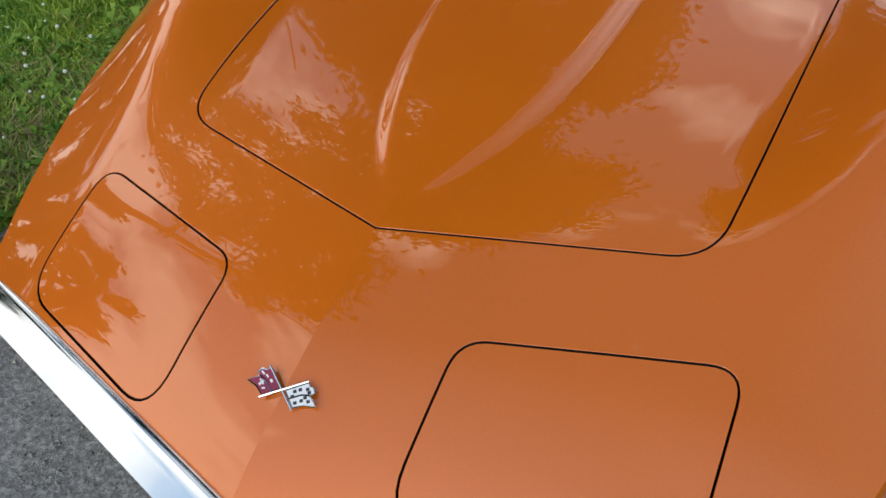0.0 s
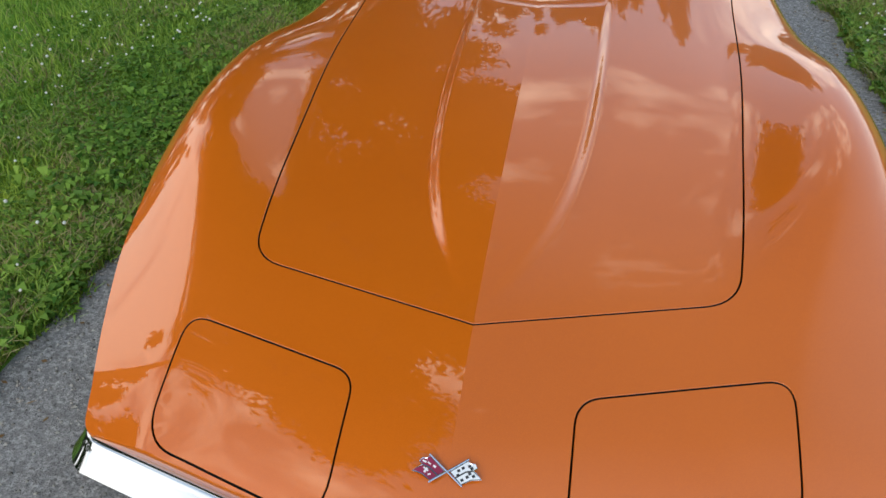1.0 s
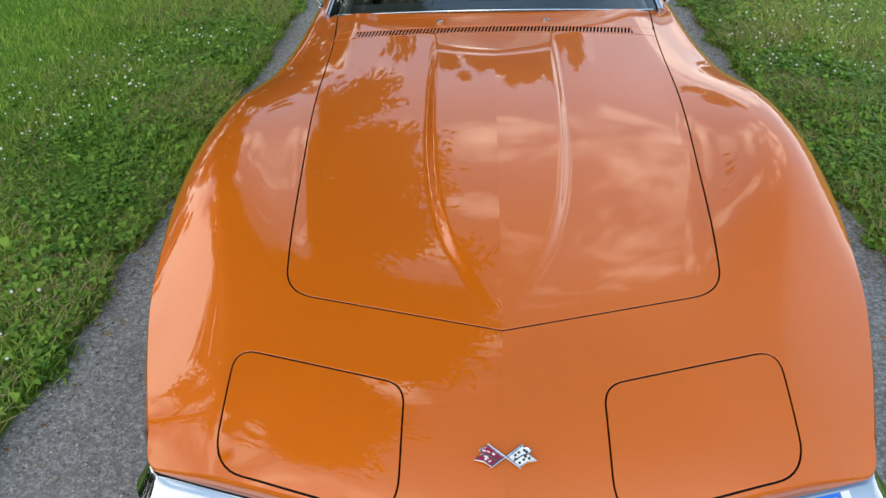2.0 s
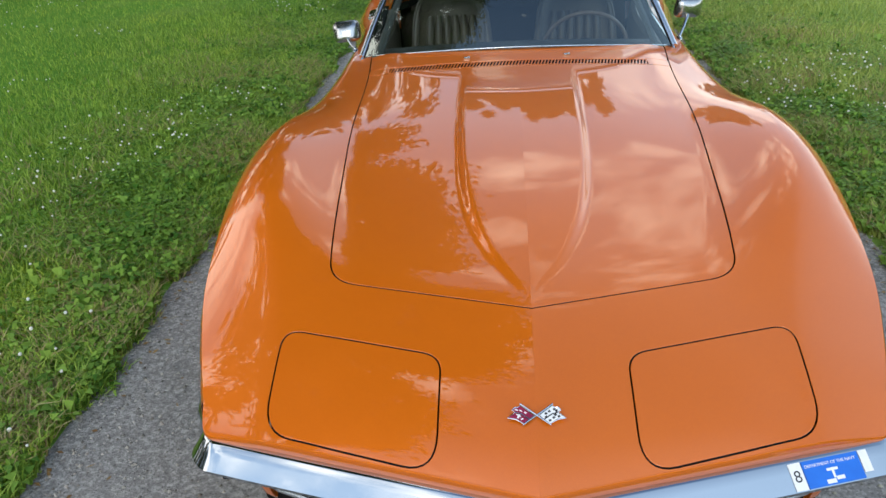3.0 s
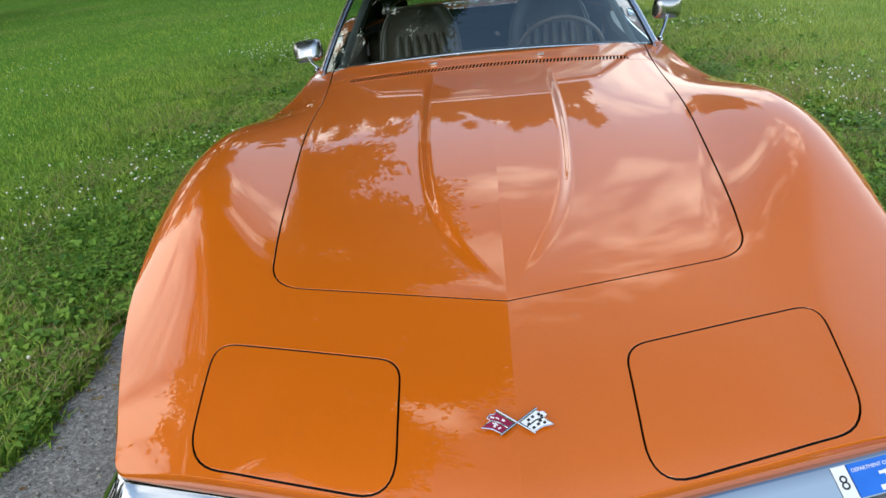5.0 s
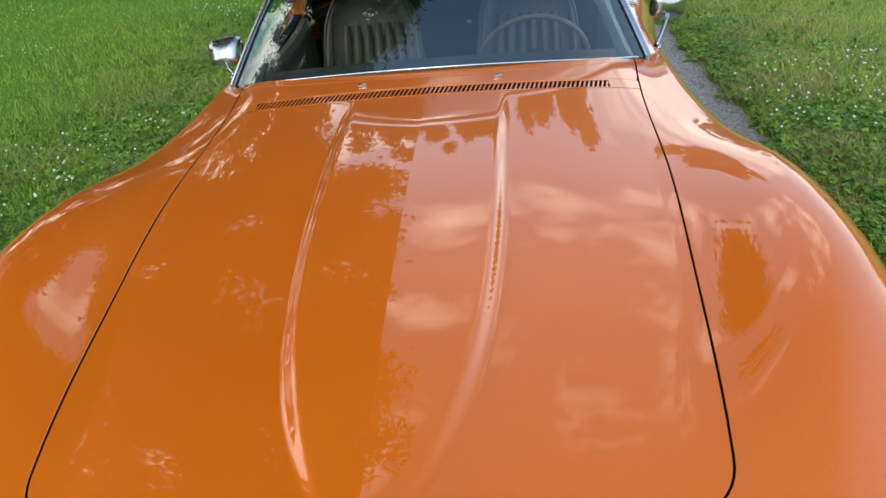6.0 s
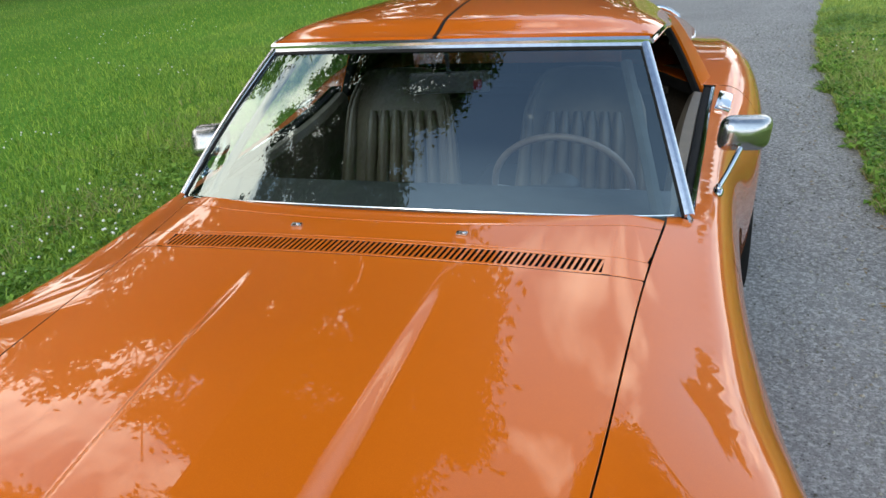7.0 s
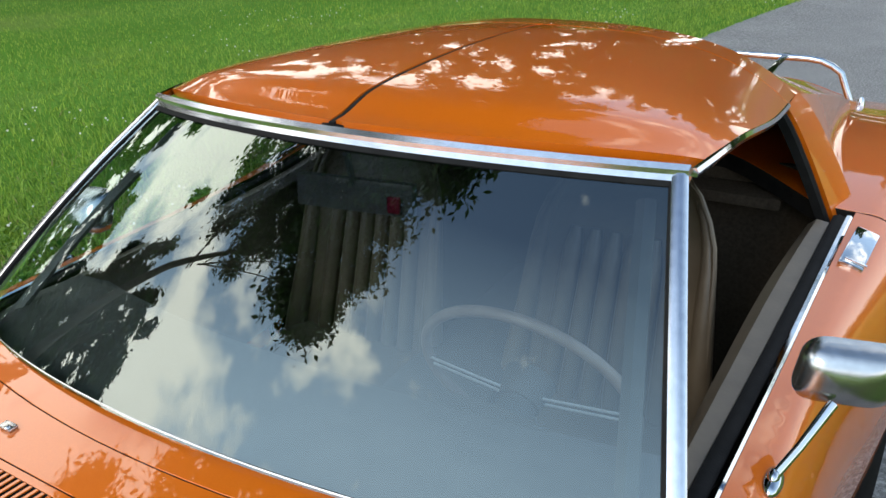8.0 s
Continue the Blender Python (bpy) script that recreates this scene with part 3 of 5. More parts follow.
def mirrored(ob, name, parent):
    twin = new(name, ob.data)
    twin.parent = parent
    twin.scale = (-1, 1, 1)
    if "label" in ob:
        tagged(twin, ob["label"])
    return twin


mirrored(wing_r, "front_wing", car)
mirrored(quarter_r, "rear_quarter", car)


def sheet(name, f, nu, nv, material, parent, label="", thick=0.004, smooth=True, inner=None):
    """A curved sheet with thickness over u in -1..1, v in 0..1."""
    u, v = np.meshgrid(np.linspace(-1, 1, nu), np.linspace(0, 1, nv))
    p = np.stack(f(u, v), -1)
    e = 1e-4
    lo_u, hi_u, lo_v, hi_v = np.clip(u - e, -1, 1), np.clip(u + e, -1, 1), np.clip(v - e, 0, 1), np.clip(v + e, 0, 1)
    du, dv = np.stack(f(hi_u, v), -1) - np.stack(f(lo_u, v), -1), np.stack(f(u, hi_v), -1) - np.stack(f(u, lo_v), -1)
    n = np.cross(du, dv)
    n /= np.maximum(np.linalg.norm(n, axis=-1), 1e-12)[..., None]
    if n[..., 2].mean() < 0:
        n = -n
    front, rear = p.reshape(-1, 3), (p - n * thick).reshape(-1, 3)
    k = nu * nv
    idx = np.arange(k).reshape(nv, nu)
    faces = []
    for j in range(nv - 1):
        for i in range(nu - 1):
            q = (idx[j, i], idx[j, i + 1], idx[j + 1, i + 1], idx[j + 1, i])
            faces.append(q)
            faces.append(tuple(k + w for w in q[::-1]))
    rim = [*idx[0, :], *idx[1:, -1], *idx[-1, -2::-1], *idx[-2:0:-1, 0]]
    k2 = 2 * k
    edge = [front[w] for w in rim] + [rear[w] for w in rim]
    m = len(rim)
    faces += [(k2 + w, k2 + m + w, k2 + m + (w + 1) % m, k2 + (w + 1) % m) for w in range(m)]
    verts = np.concatenate([front, rear, np.array(edge)])
    me = mesh_of(name, verts, faces, material)
    me.polygons.foreach_set("use_smooth", [smooth] * len(me.polygons))
    if inner:
        # the far face of a pane bends no light of its own
        me.materials.append(inner)
        me.polygons.foreach_set("material_index", [int(k <= f[0] < 2 * k) for f in faces])
    if me.polygons[0].normal.dot(Vector(n[0, 0])) < 0:
        me.flip_normals()
    return piece(name, me, parent, label)


# doors
def build_door(sign):
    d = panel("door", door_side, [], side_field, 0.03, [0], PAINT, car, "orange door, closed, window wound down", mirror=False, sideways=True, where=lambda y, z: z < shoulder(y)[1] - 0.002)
    ys = np.linspace(2.148, 3.298, 30)
    top = [(float(crest_x(y)) - 0.022, float(y)) for y in ys] + [(float(shoulder(y)[0]), float(y)) for y in ys[::-1]]
    panel("door_top", top, [], top_field, 0.02, [0], PAINT, d, mirror=False, depth=0.02, where=lambda x, y: x < crest_x(y))
    bm = bmesh.new()
    path = [(float(crest_x(y)) - 0.030, float(y), float(crest_z(y)) + 0.001) for y in np.linspace(2.19, 3.27, 24)]
    sweep(bm, path, [(-0.006, -0.02), (0.006, -0.02), (0.007, 0.002), (0.003, 0.006), (-0.004, 0.005)], [(1, 0, 0)] * 24)
    part("belt_trim", bm, CHROME, d, "bright trim along the window sill")
    bm = bmesh.new()
    path = [(float(crest_x(y)) - 0.048, float(y), float(crest_z(y)) - 0.002) for y in np.linspace(2.2, 3.27, 24)]
    sweep(bm, path, [(-0.012, -0.03), (0.012, -0.03), (0.012, 0.004), (0.0, 0.008), (-0.011, 0.004)], [(1, 0, 0)] * 24)
    part("weatherstrip", bm, RUBBER, d, "black rubber weatherstrip")
    bm = bmesh.new()
    wide = spline((2.2, 0.03), (2.6, 0.046), (3.0, 0.052), (3.26, 0.04))
    path = [(float(crest_x(y)) - 0.062, float(y), float(crest_z(y)) - 0.006) for y in np.linspace(2.22, 3.25, 24)]
    rings = []
    for (x, y, z) in path:
        w = float(wide(y))
        rings.append([bm.verts.new((x + a, y, z + b)) for a, b in ((0, 0), (-w * 0.6, 0.004), (-w, -0.012), (-w - 0.012, -0.10), (-w - 0.02, -0.34), (-0.01, -0.34))])
    for a, b in zip(rings, rings[1:]):
        for k in range(6):
            bm.faces.new((a[k], a[(k + 1) % 6], b[(k + 1) % 6], b[k]))
    bm.faces.new(rings[0])
    bm.faces.new(rings[-1][::-1])
    bmesh.ops.recalc_face_normals(bm, faces=bm.faces)
    part("door_lining", bm, VINYL, d, "tan vinyl door lining")
    bm = bmesh.new()
    y = 3.140
    x = float(crest_x(y)) + 0.012
    box(bm, (0.046, 0.150, 0.013), pose(x, y, float(top_field(x, y)) + 0.003, 6, 15, -4), 0.005)
    h = part("door_handle", bm, CHROME, d, "chrome press-flap door handle")
    bm = bmesh.new()
    box(bm, (0.040, 0.006, 0.004), pose(x + 0.001, y - 0.064, float(top_field(x, y)) + 0.004, 6, 15, -4), 0.001)
    part("thumb_button", bm, STEEL, h)
    return d


door_r = build_door(1)
door_l = new("door", door_r.data)
door_l.parent = car
door_l.scale = (-1, 1, 1)
tagged(door_l, door_r["label"])
for child in door_r.children:
    twin = new(child.name.split(".")[0], child.data)
    twin.parent = door_l
    if "label" in child:
        tagged(twin, child["label"])
    for grand in child.children:
        g = new(grand.name.split(".")[0], grand.data)
        g.parent = twin

# ---- windshield ----
def shield(u, v):
    xb, xt = 0.640 * u, 0.510 * u
    yb, zb = 2.052 + 0.30 * xb * xb + 0.025 * np.abs(u) ** 6, 0.866 - 0.118 * xb * xb
    yt, zt = 2.462 + 0.45 * xt * xt, 1.142 - 0.098 * xt * xt
    b = 0.012 * np.sin(np.pi * v)
    return xb + (xt - xb) * v, yb + (yt - yb) * v - b * 0.57, zb + (zt - zb) * v + b * 0.82


pane = sheet("windshield", shield, 41, 21, GLASS, car, "raked curved windshield glass", 0.005, inner=CLEAR)
pane.visible_shadow = False


def along(us, vs):
    return [tuple(float(c) for c in shield(np.array(u), np.array(v))) for u, v in zip(us, vs)]


for sgn in (-1, 1):
    bm = bmesh.new()
    path = along([sgn] * 14, np.linspace(0.0, 1.01, 14))
    sweep(bm, path, [(-0.009, -0.010), (0.014, -0.013), (0.016, 0.002), (0.0115, 0.007), (0.002, 0.009), (-0.006, 0.0075), (-0.009, 0.003)], [(sgn * 0.95, 0.25, 0.1)] * 14, up=(0, -0.5, 0.85))
    post = part("windshield_post", bm, STEEL, car, "bright stainless windshield post")
    bm = bmesh.new()
    path = along([sgn * 0.984] * 14, np.linspace(0.0, 1.0, 14))
    sweep(bm, path, [(-0.001, -0.006), (0.004, -0.006), (0.004, 0.004), (-0.001, 0.002)], [(sgn * 0.95, 0.25, 0.1)] * 14, up=(0, -0.5, 0.85))
    part("rubber_seal", bm, RUBBER, post)
    bm = bmesh.new()
    path = [(x, y + 0.030, z - 0.045) for x, y, z in along([sgn * 0.915] * 14, np.linspace(0.0, 0.985, 14))]
    sweep(bm, path, [(-0.014, -0.003), (0.015, -0.006), (0.015, 0.003), (0.0, 0.009), (-0.013, 0.003)], [(sgn * 0.95, 0.25, 0.1)] * 14, up=(0, -0.5, 0.85))
    part("pillar_trim", bm, PALESTRIP, post, "pale strip inside the windshield post")
bm = bmesh.new()
us = np.linspace(-1.03, 1.03, 41)
path = along(us, [1.0] * 41)
sweep(bm, path, [(-0.011, -0.006), (-0.011, 0.005), (-0.002, 0.007), (0.002, 0.013), (0.012, 0.014), (0.014, 0.0), (0.012, -0.012)], [(0, 0.82, 0.57)] * 41, up=(0, -0.57, 0.82))
header = part("windshield_header", bm, STEEL, car, "bright stainless windshield header")
bm = bmesh.new()
path = along(us * 0.955, [0.968] * 41)
sweep(bm, path, [(-0.004, -0.004), (-0.003, 0.002), (0.005, 0.004), (0.006, -0.004)], [(0, 0.82, 0.57)] * 41, up=(0, -0.57, 0.82))
part("rubber_seal", bm, RUBBER, header, "black strip under the header")
bm = bmesh.new()
path = along(us * 0.93, [0.008] * 41)
sweep(bm, path, [(-0.0016, -0.004), (-0.0014, 0.0012), (0.0004, 0.002), (0.0016, 0.0012), (0.0016, -0.004)], [(0, 0.82, 0.57)] * 41, up=(0, -0.57, 0.82))
part("glass_trim", bm, STEEL, car, "thin bright trim under the windshield")

# ---- roof ----
crown = spline((2.40, 1.135), (2.47, 1.160), (2.555, 1.183), (2.653, 1.194), (2.8, 1.200), (2.98, 1.200), (3.15, 1.194), (3.45, 1.170))
lateral = spline((2.45, 0.48), (2.57, 0.45), (2.71, 0.43), (2.92, 0.62), (3.2, 0.87), (3.45, 0.97))
roof_edge = spline((2.5, 0.505), (2.58, 0.527), (2.8, 0.553), (3.0, 0.556), (3.25, 0.546), (3.4, 0.54))
roof_z = lambda x, y: crown(y) - lateral(y) * (0.13 * x * x + 1.076 * x**4)


def roof_skin(x, y):
    yf = 2.482 + 0.45 * x * x
    zf = 1.164 - 0.098 * x * x
    return zf + (roof_z(x, y) - zf) * step(-0.04, 0.11, y - yf)


def roof_panel(u, v):
    s = (u + 1) / 2
    y0 = 2.482
    x = 0.006 + s * 0.53
    yf = y0 + 0.45 * x * x + 0.02 * s**10
    y = yf + (3.244 - yf) * v
    x = 0.006 + s * (roof_edge(y) - 0.006)
    return x, y, roof_skin(x, y) - 0.008 * s**14


right_roof = sheet("roof_panel", roof_panel, 33, 37, PAINT, car, "orange removable roof panel", 0.016, inner=LINER_AND_SHADE)
mirrored(right_roof, "roof_panel", car)
bm = bmesh.new()
ys = np.linspace(2.478, 3.25, 24)
sweep(bm, [(0, float(y), float(roof_skin(0.0, y)) - 0.006) for y in ys], [(-0.02, -0.02), (0.02, -0.02), (0.02, -0.001), (0.0055, 0.0), (0.005, 0.004), (-0.005, 0.004), (-0.0055, 0.0), (-0.02, -0.001)], [(1, 0, 0)] * 24)
part("roof_centre_bar", bm, RUBBER, car, "black centre seam between the roof panels")
for sgn in (-1, 1):
    bm = bmesh.new()
    ys = np.linspace(2.592, 3.25, 24)
    path = [(sgn * float(roof_edge(y)), float(y), float(roof_z(roof_edge(y), y)) - 0.014) for y in ys]
    sweep(bm, path, [(-0.005, -0.006), (0.004, -0.006), (0.0065, 0.001), (0.003, 0.007), (-0.004, 0.006)], [(sgn, 0, 0)] * 24)
    part("drip_rail", bm, CHROME, car, "chrome drip rail along the roof edge")


def halo(u, v):
    y = 3.250 + 0.13 * v
    x = u * roof_edge(y)
    return x, y + 0 * u, roof_z(x, y) - 0.008 * np.abs(u) ** 14


sheet("roof_hoop", halo, 41, 8, PAINT, car, "orange fixed hoop behind the roof panels", 0.02, inner=LINER_AND_SHADE)


def b_post(u, v):
    s = (u + 1) / 2
    x = 0.545 + (0.668 - 0.545) * v**0.85
    y = 3.252 + 0.045 * v + s * (0.130 - 0.045 * v)
    z = 1.052 + (0.800 - 1.052) * v
    return x + 0.034 * s * v**0.6, y, z + 0 * u


right_post = sheet("rear_roof_post", b_post, 9, 12, PAINT, car, "orange rear roof post", 0.03, inner=LINER_AND_SHADE)
mirrored(right_post, "rear_roof_post", car)
for sgn in (-1, 1):
    bm = bmesh.new()
    path = [(sgn * (0.535 + 0.118 * v**0.85), 3.243 + 0.045 * v, 1.045 - 0.245 * v) for v in np.linspace(0, 1.0, 14)]
    sweep(bm, path, [(-0.018, -0.012), (0.004, -0.012), (0.006, 0.004), (0.0, 0.009), (-0.018, 0.006)], [(sgn * 0.9, 0, 0.4)] * 14, up=(0, -1, 0))
    part("window_seal", bm, RUBBER, car, "black rubber seal at the side window")


def buttress(u, v):
    s = (u + 1) / 2
    y = 3.378 + 0.70 * v
    zi, zo = 1.133 - 0.255 * v**1.05, 1.045 - 0.180 * v**1.1
    xi, xo = 0.385 + 0.05 * v, 0.545 + 0.075 * v**0.7
    return xi + (xo - xi) * s, y + 0 * s, zi + (zo - zi) * s**1.05


right_sail = sheet("roof_buttress", buttress, 13, 25, PAINT, car, "orange buttress sloping to the tail", 0.02, inner=LINER_AND_SHADE)
mirrored(right_sail, "roof_buttress", car)
for sgn in (-1, 1):
    bm = bmesh.new()
    rings = [[bm.verts.new((sgn * (0.60 + 0.090 * (1 - v) ** 1.5 if w else 0.545 + 0.075 * v**0.7), 3.378 + 0.70 * v, (0.815 if w else 1.048 - 0.180 * v**1.1))) for w in (0, 1)] for v in np.linspace(0, 1, 20)]
    inner = [[bm.verts.new((sgn * (0.385 + 0.05 * v), 3.378 + 0.70 * v, (0.86 if w else 1.131 - 0.255 * v**1.05))) for w in (0, 1)] for v in np.linspace(0, 1, 20)]
    for g in (rings, inner):
        for a, b in zip(g, g[1:]):
            bm.faces.new((a[0], a[1], b[1], b[0]))
    part("buttress_side", bm, PAINT, car, "orange buttress flank")
    bm = bmesh.new()
    rings = [[bm.verts.new((sgn * (0.585 + 0.056 * (1 - v) ** 1.5 if w else 0.530 + 0.075 * v**0.7), 3.372 + 0.70 * v, (0.805 if w else 1.036 - 0.180 * v**1.1))) for w in (0, 1)] for v in np.linspace(0, 1, 20)]
    for a, b in zip(rings, rings[1:]):
        bm.faces.new((a[0], a[1], b[1], b[0]))
    part("inner_trim", bm, LINER_AND_SHADE, car, "black trim inside the buttress")
deck_z = spline((3.3, 0.885), (3.6, 0.880), (4.2, 0.858), (4.62, 0.80))


def rear_field(x, y):
    x = np.abs(x)
    cx, rz = crest_x(y), roll_z(y)
    s = np.clip((x - cx) / (widest(y) - cx), 0, 0.97)
    b = step(0.46, 1.0, np.minimum(x, cx) / cx)
    return deck_z(y) + (crest_z(y) - deck_z(y)) * b - rz * (1 - np.sqrt(1 - s * s))


rear_line = [(0, 3.44), (0.40, 3.44), (0.62, 3.31), *[(float(shoulder(y)[0]), float(y)) for y in np.linspace(3.304, 4.58, 40)], (0.55, 4.615), (0, 4.635)]
panel("rear_deck", rear_line, [], rear_field, 0.03, [0], PAINT, car, "orange rear deck", depth=0.04, where=lambda x, y: y < 3.45 or y > 4.57)
bm = bmesh.new()
tail = [(x, 4.635 - 0.066 * (x / 0.55) ** 2 * 0.3 - 0.03 * step(0.5, 0.75, abs(x)) * 1.0) for x in np.linspace(-0.745, 0.745, 31)]
rings = [[bm.verts.new((x, y - o, max(0.2, float(rear_field(abs(x), 4.58)) - d))) for d, o in ((0.005, 0.01), (0.06, 0.0), (0.20, 0.03), (0.32, 0.06), (0.45, 0.10))] for x, y in tail]
for a, b in zip(rings, rings[1:]):
    for k in range(4):
        bm.faces.new((a[k], b[k], b[k + 1], a[k + 1]))
part("tail_panel", bm, PAINT, car, "orange tail panel")
for x in (-0.56, -0.38, 0.38, 0.56):
    bm = bmesh.new()
    r = bmesh.ops.create_cone(bm, segments=24, radius1=0.062, radius2=0.055, depth=0.03, cap_ends=True)
    bmesh.ops.transform(bm, matrix=pose(x, 4.625, 0.66, 90, 0, 0), verts=r["verts"])
    part("tail_lamp", bm, REDLENS, car, "round red tail lamp")


def rear_pane(u, v):
    return 0.375 * u, 3.452 - 0.02 * v - 0.03 * u * u, 0.880 + (0.265 - 0.05 * u * u) * v


rear_glass = sheet("rear_window", rear_pane, 15, 6, DARKGLASS, car, "upright rear window", 0.004, inner=CLEAR)
rear_glass.visible_shadow = False

# ---- bumper and front end ----
def nose_path(x0, x1, n, out=0.0):
    """Points along the V nose with their outward directions."""
    pts, dirs = [], []
    for x in np.linspace(x0, x1, n):
        a = abs(x)
        sg = 1 if x >= 0 else -1
        pts.append((x, y_edge(a), 0.0))
        dirs.append(Vector((sg * EDGE * min(1, a / 0.02), -1, 0)).normalized())
    return pts, dirs


def bumper_path():
    pts, dirs = nose_path(0, 0.676, 25)
    cx, cy = 0.676, y_edge(0.676)
    # round the corner, then back along the wing, where it stands only a little proud
    d0 = math.atan2(-1, EDGE)
    centre = Vector((cx, cy, 0)) - Vector((math.cos(d0), math.sin(d0), 0)) * 0.045
    for k in range(1, 10):
        a = d0 - d0 * k / 9
        d = Vector((math.cos(a), math.sin(a), 0))
        pts.append(tuple(centre + d * 0.045))
        dirs.append(d * (1 - 0.52 * k / 9))
    x_end, y_end = pts[-1][0], pts[-1][1]
    for k in range(1, 10):
        y = y_end + 0.024 * k
        pts.append((x_end + (float(widest(y)) - 0.004 - x_end) * min(1, k / 4), y, 0))
        dirs.append(Vector((1, -0.2, 0)).normalized() * (0.48 - 0.026 * k))
    left = [((-x, y, z), Vector((-d.x, d.y, 0))) for (x, y, z), d in zip(pts[1:], dirs[1:])][::-1]
    return [p for p, _ in left] + pts, [d for _, d in left] + dirs


pts, dirs = bumper_path()
bm = bmesh.new()
BUMP = [(-0.012, 0.492), (0.006, 0.493), (0.012, 0.490), (0.0274, 0.4783), (0.0427, 0.4667), (0.0565, 0.4562), (0.0535, 0.447), (0.034, 0.435), (-0.012, 0.428)]
sweep(bm, pts, BUMP, dirs)
bumper = part("front_bumper", bm, CHROME, car, "chrome V-shaped front bumper, slightly dull")

# black strip put in as shade behind the bumper, and the front below
bm = bmesh.new()
ip, idr = nose_path(-0.66, 0.66, 41)
sweep(bm, ip, [(-0.05, 0.49), (-0.004, 0.488), (-0.006, 0.41), (-0.05, 0.38)], idr)
part("bumper_backing", bm, LINER_AND_SHADE, car, "black strip put in as shade behind the bumper")
bm = bmesh.new()
rings = []
for x in np.linspace(-0.60, 0.60, 41):
    y = y_edge(abs(x))
    rings.append([bm.verts.new((x, y + o, z)) for o, z in ((0.05, 0.44), (0.13, 0.39), (0.14, 0.30), (0.10, 0.24), (0.14, 0.20))])
for a, b in zip(rings, rings[1:]):
    for k in range(4):
        bm.faces.new((a[k], b[k], b[k + 1], a[k + 1]))
part("front_valance", bm, LINER_AND_SHADE, car, "dark recessed front below the bumper")
for sgn in (-1, 1):
    bm = bmesh.new()
    rings = []
    for x in np.linspace(0.612, 0.668, 8):
        y = y_edge(x) + 0.062 + 0.09 * float(step(0.63, 0.668, x))
        rings.append([bm.verts.new((sgn * (x + sx), y + o, z)) for o, z, sx in ((0.0, 0.46, 0.0), (0.0, 0.40, 0.0), (0.006, 0.33, -0.004), (0.025, 0.27, -0.010), (0.06, 0.22, -0.02))])
    inner = [bm.verts.new(v.co + Vector((0, 0.09, 0))) for v in rings[0]]
    rings.insert(0, inner)
    for a, b in zip(rings, rings[1:]):
        for k in range(4):
            bm.faces.new((a[k], b[k], b[k + 1], a[k + 1]))
    bmesh.ops.recalc_face_normals(bm, faces=bm.faces)
    part("lower_front_panel", bm, PAINT, car, "orange lower front beside the grille")
for sgn in (-1, 1):
    bm = bmesh.new()
    loop = []
    for x, z in ((0.19, 0.418), (0.30, 0.420), (0.54, 0.420), (0.605, 0.412), (0.622, 0.390), (0.606, 0.356), (0.565, 0.341), (0.30, 0.338), (0.19, 0.338), (0.176, 0.350), (0.176, 0.406)):
        loop.append((sgn * x, y_edge(x) + 0.020 + 0.12 * (x - 0.365) + (z - 0.338) * 0.30, z))
    tube(bm, loop, 0.0065, 8, closed=True)
    grille = part("grille", bm, STEEL, car, "egg-crate grille with chrome surround")
    for k in range(5):
        bm = bmesh.new()
        z = 0.349 + k * 0.0150
        sweep(bm, [(sgn * x, y_edge(x) + 0.075, z) for x in np.linspace(0.182, 0.60, 12)], [(-0.01, -0.0025), (0.008, -0.0025), (0.008, 0.0025), (-0.01, 0.0025)], [Vector((sgn * EDGE, -1, 0)).normalized()] * 12)
        part("grille_bar", bm, DULLMETAL, grille, "dull metal grille bar")
    for k in range(18):
        x = 0.190 + k * 0.0235
        bm = bmesh.new()
        box(bm, (0.003, 0.014, 0.08), pose(sgn * x, y_edge(x) + 0.085, 0.380, 0, 0, 0))
        part("grille_upright", bm, DULLMETAL, grille)
    bm = bmesh.new()
    box(bm, (0.11, 0.03, 0.055), pose(sgn * 0.50, y_edge(0.50) + 0.110, 0.375, 0, 0, sgn * 15.6), 0.008)
    part("parking_lamp", bm, AMBER if sgn < 0 else WHITE, car, "parking lamp in the grille")
    # licence-plate recess trims beside the middle
    bm = bmesh.new()
    ball(bm, (sgn * 0.168, y_edge(0.168) + 0.045, 0.343), (0.014, 0.012, 0.011))
    part("trim_bolt", bm, CHROME, car, "chrome bolt under the bumper")

# base sticker on the bumper
def sticker(name, s0, s1, h0, h1, material, parent, label="", lift=0.0012):
    """A thin film that follows the bumper's face; s along x, h down its section."""
    sec = [Vector((a, b)) for a, b in BUMP[1:6]]
    lens = [0.0]
    for a, b in zip(sec, sec[1:]):
        lens.append(lens[-1] + (b - a).length)

    def at(h):
        for i in range(len(sec) - 1):
            if h <= lens[i + 1] or i == len(sec) - 2:
                w = (h - lens[i]) / (lens[i + 1] - lens[i])
                d = (sec[i + 1] - sec[i]).normalized()
                return sec[i].lerp(sec[i + 1], w) + Vector((-d.y, d.x)) * lift * (1 if -d.y > 0 or d.x > 0 else -1)
    bm = bmesh.new()
    d = Vector((EDGE, -1, 0)).normalized()
    rows = []
    for s in np.linspace(s0, s1, 6):
        rows.append([bm.verts.new(Vector((s, y_edge(s), 0)) + d * at(h).x + Vector((0, 0, at(h).y))) for h in np.linspace(h0, h1, 9)])
    for a, b in zip(rows, rows[1:]):
        for k in range(8):
            bm.faces.new((a[k], a[k + 1], b[k + 1], b[k]))
    return part(name, bm, material, parent, label)


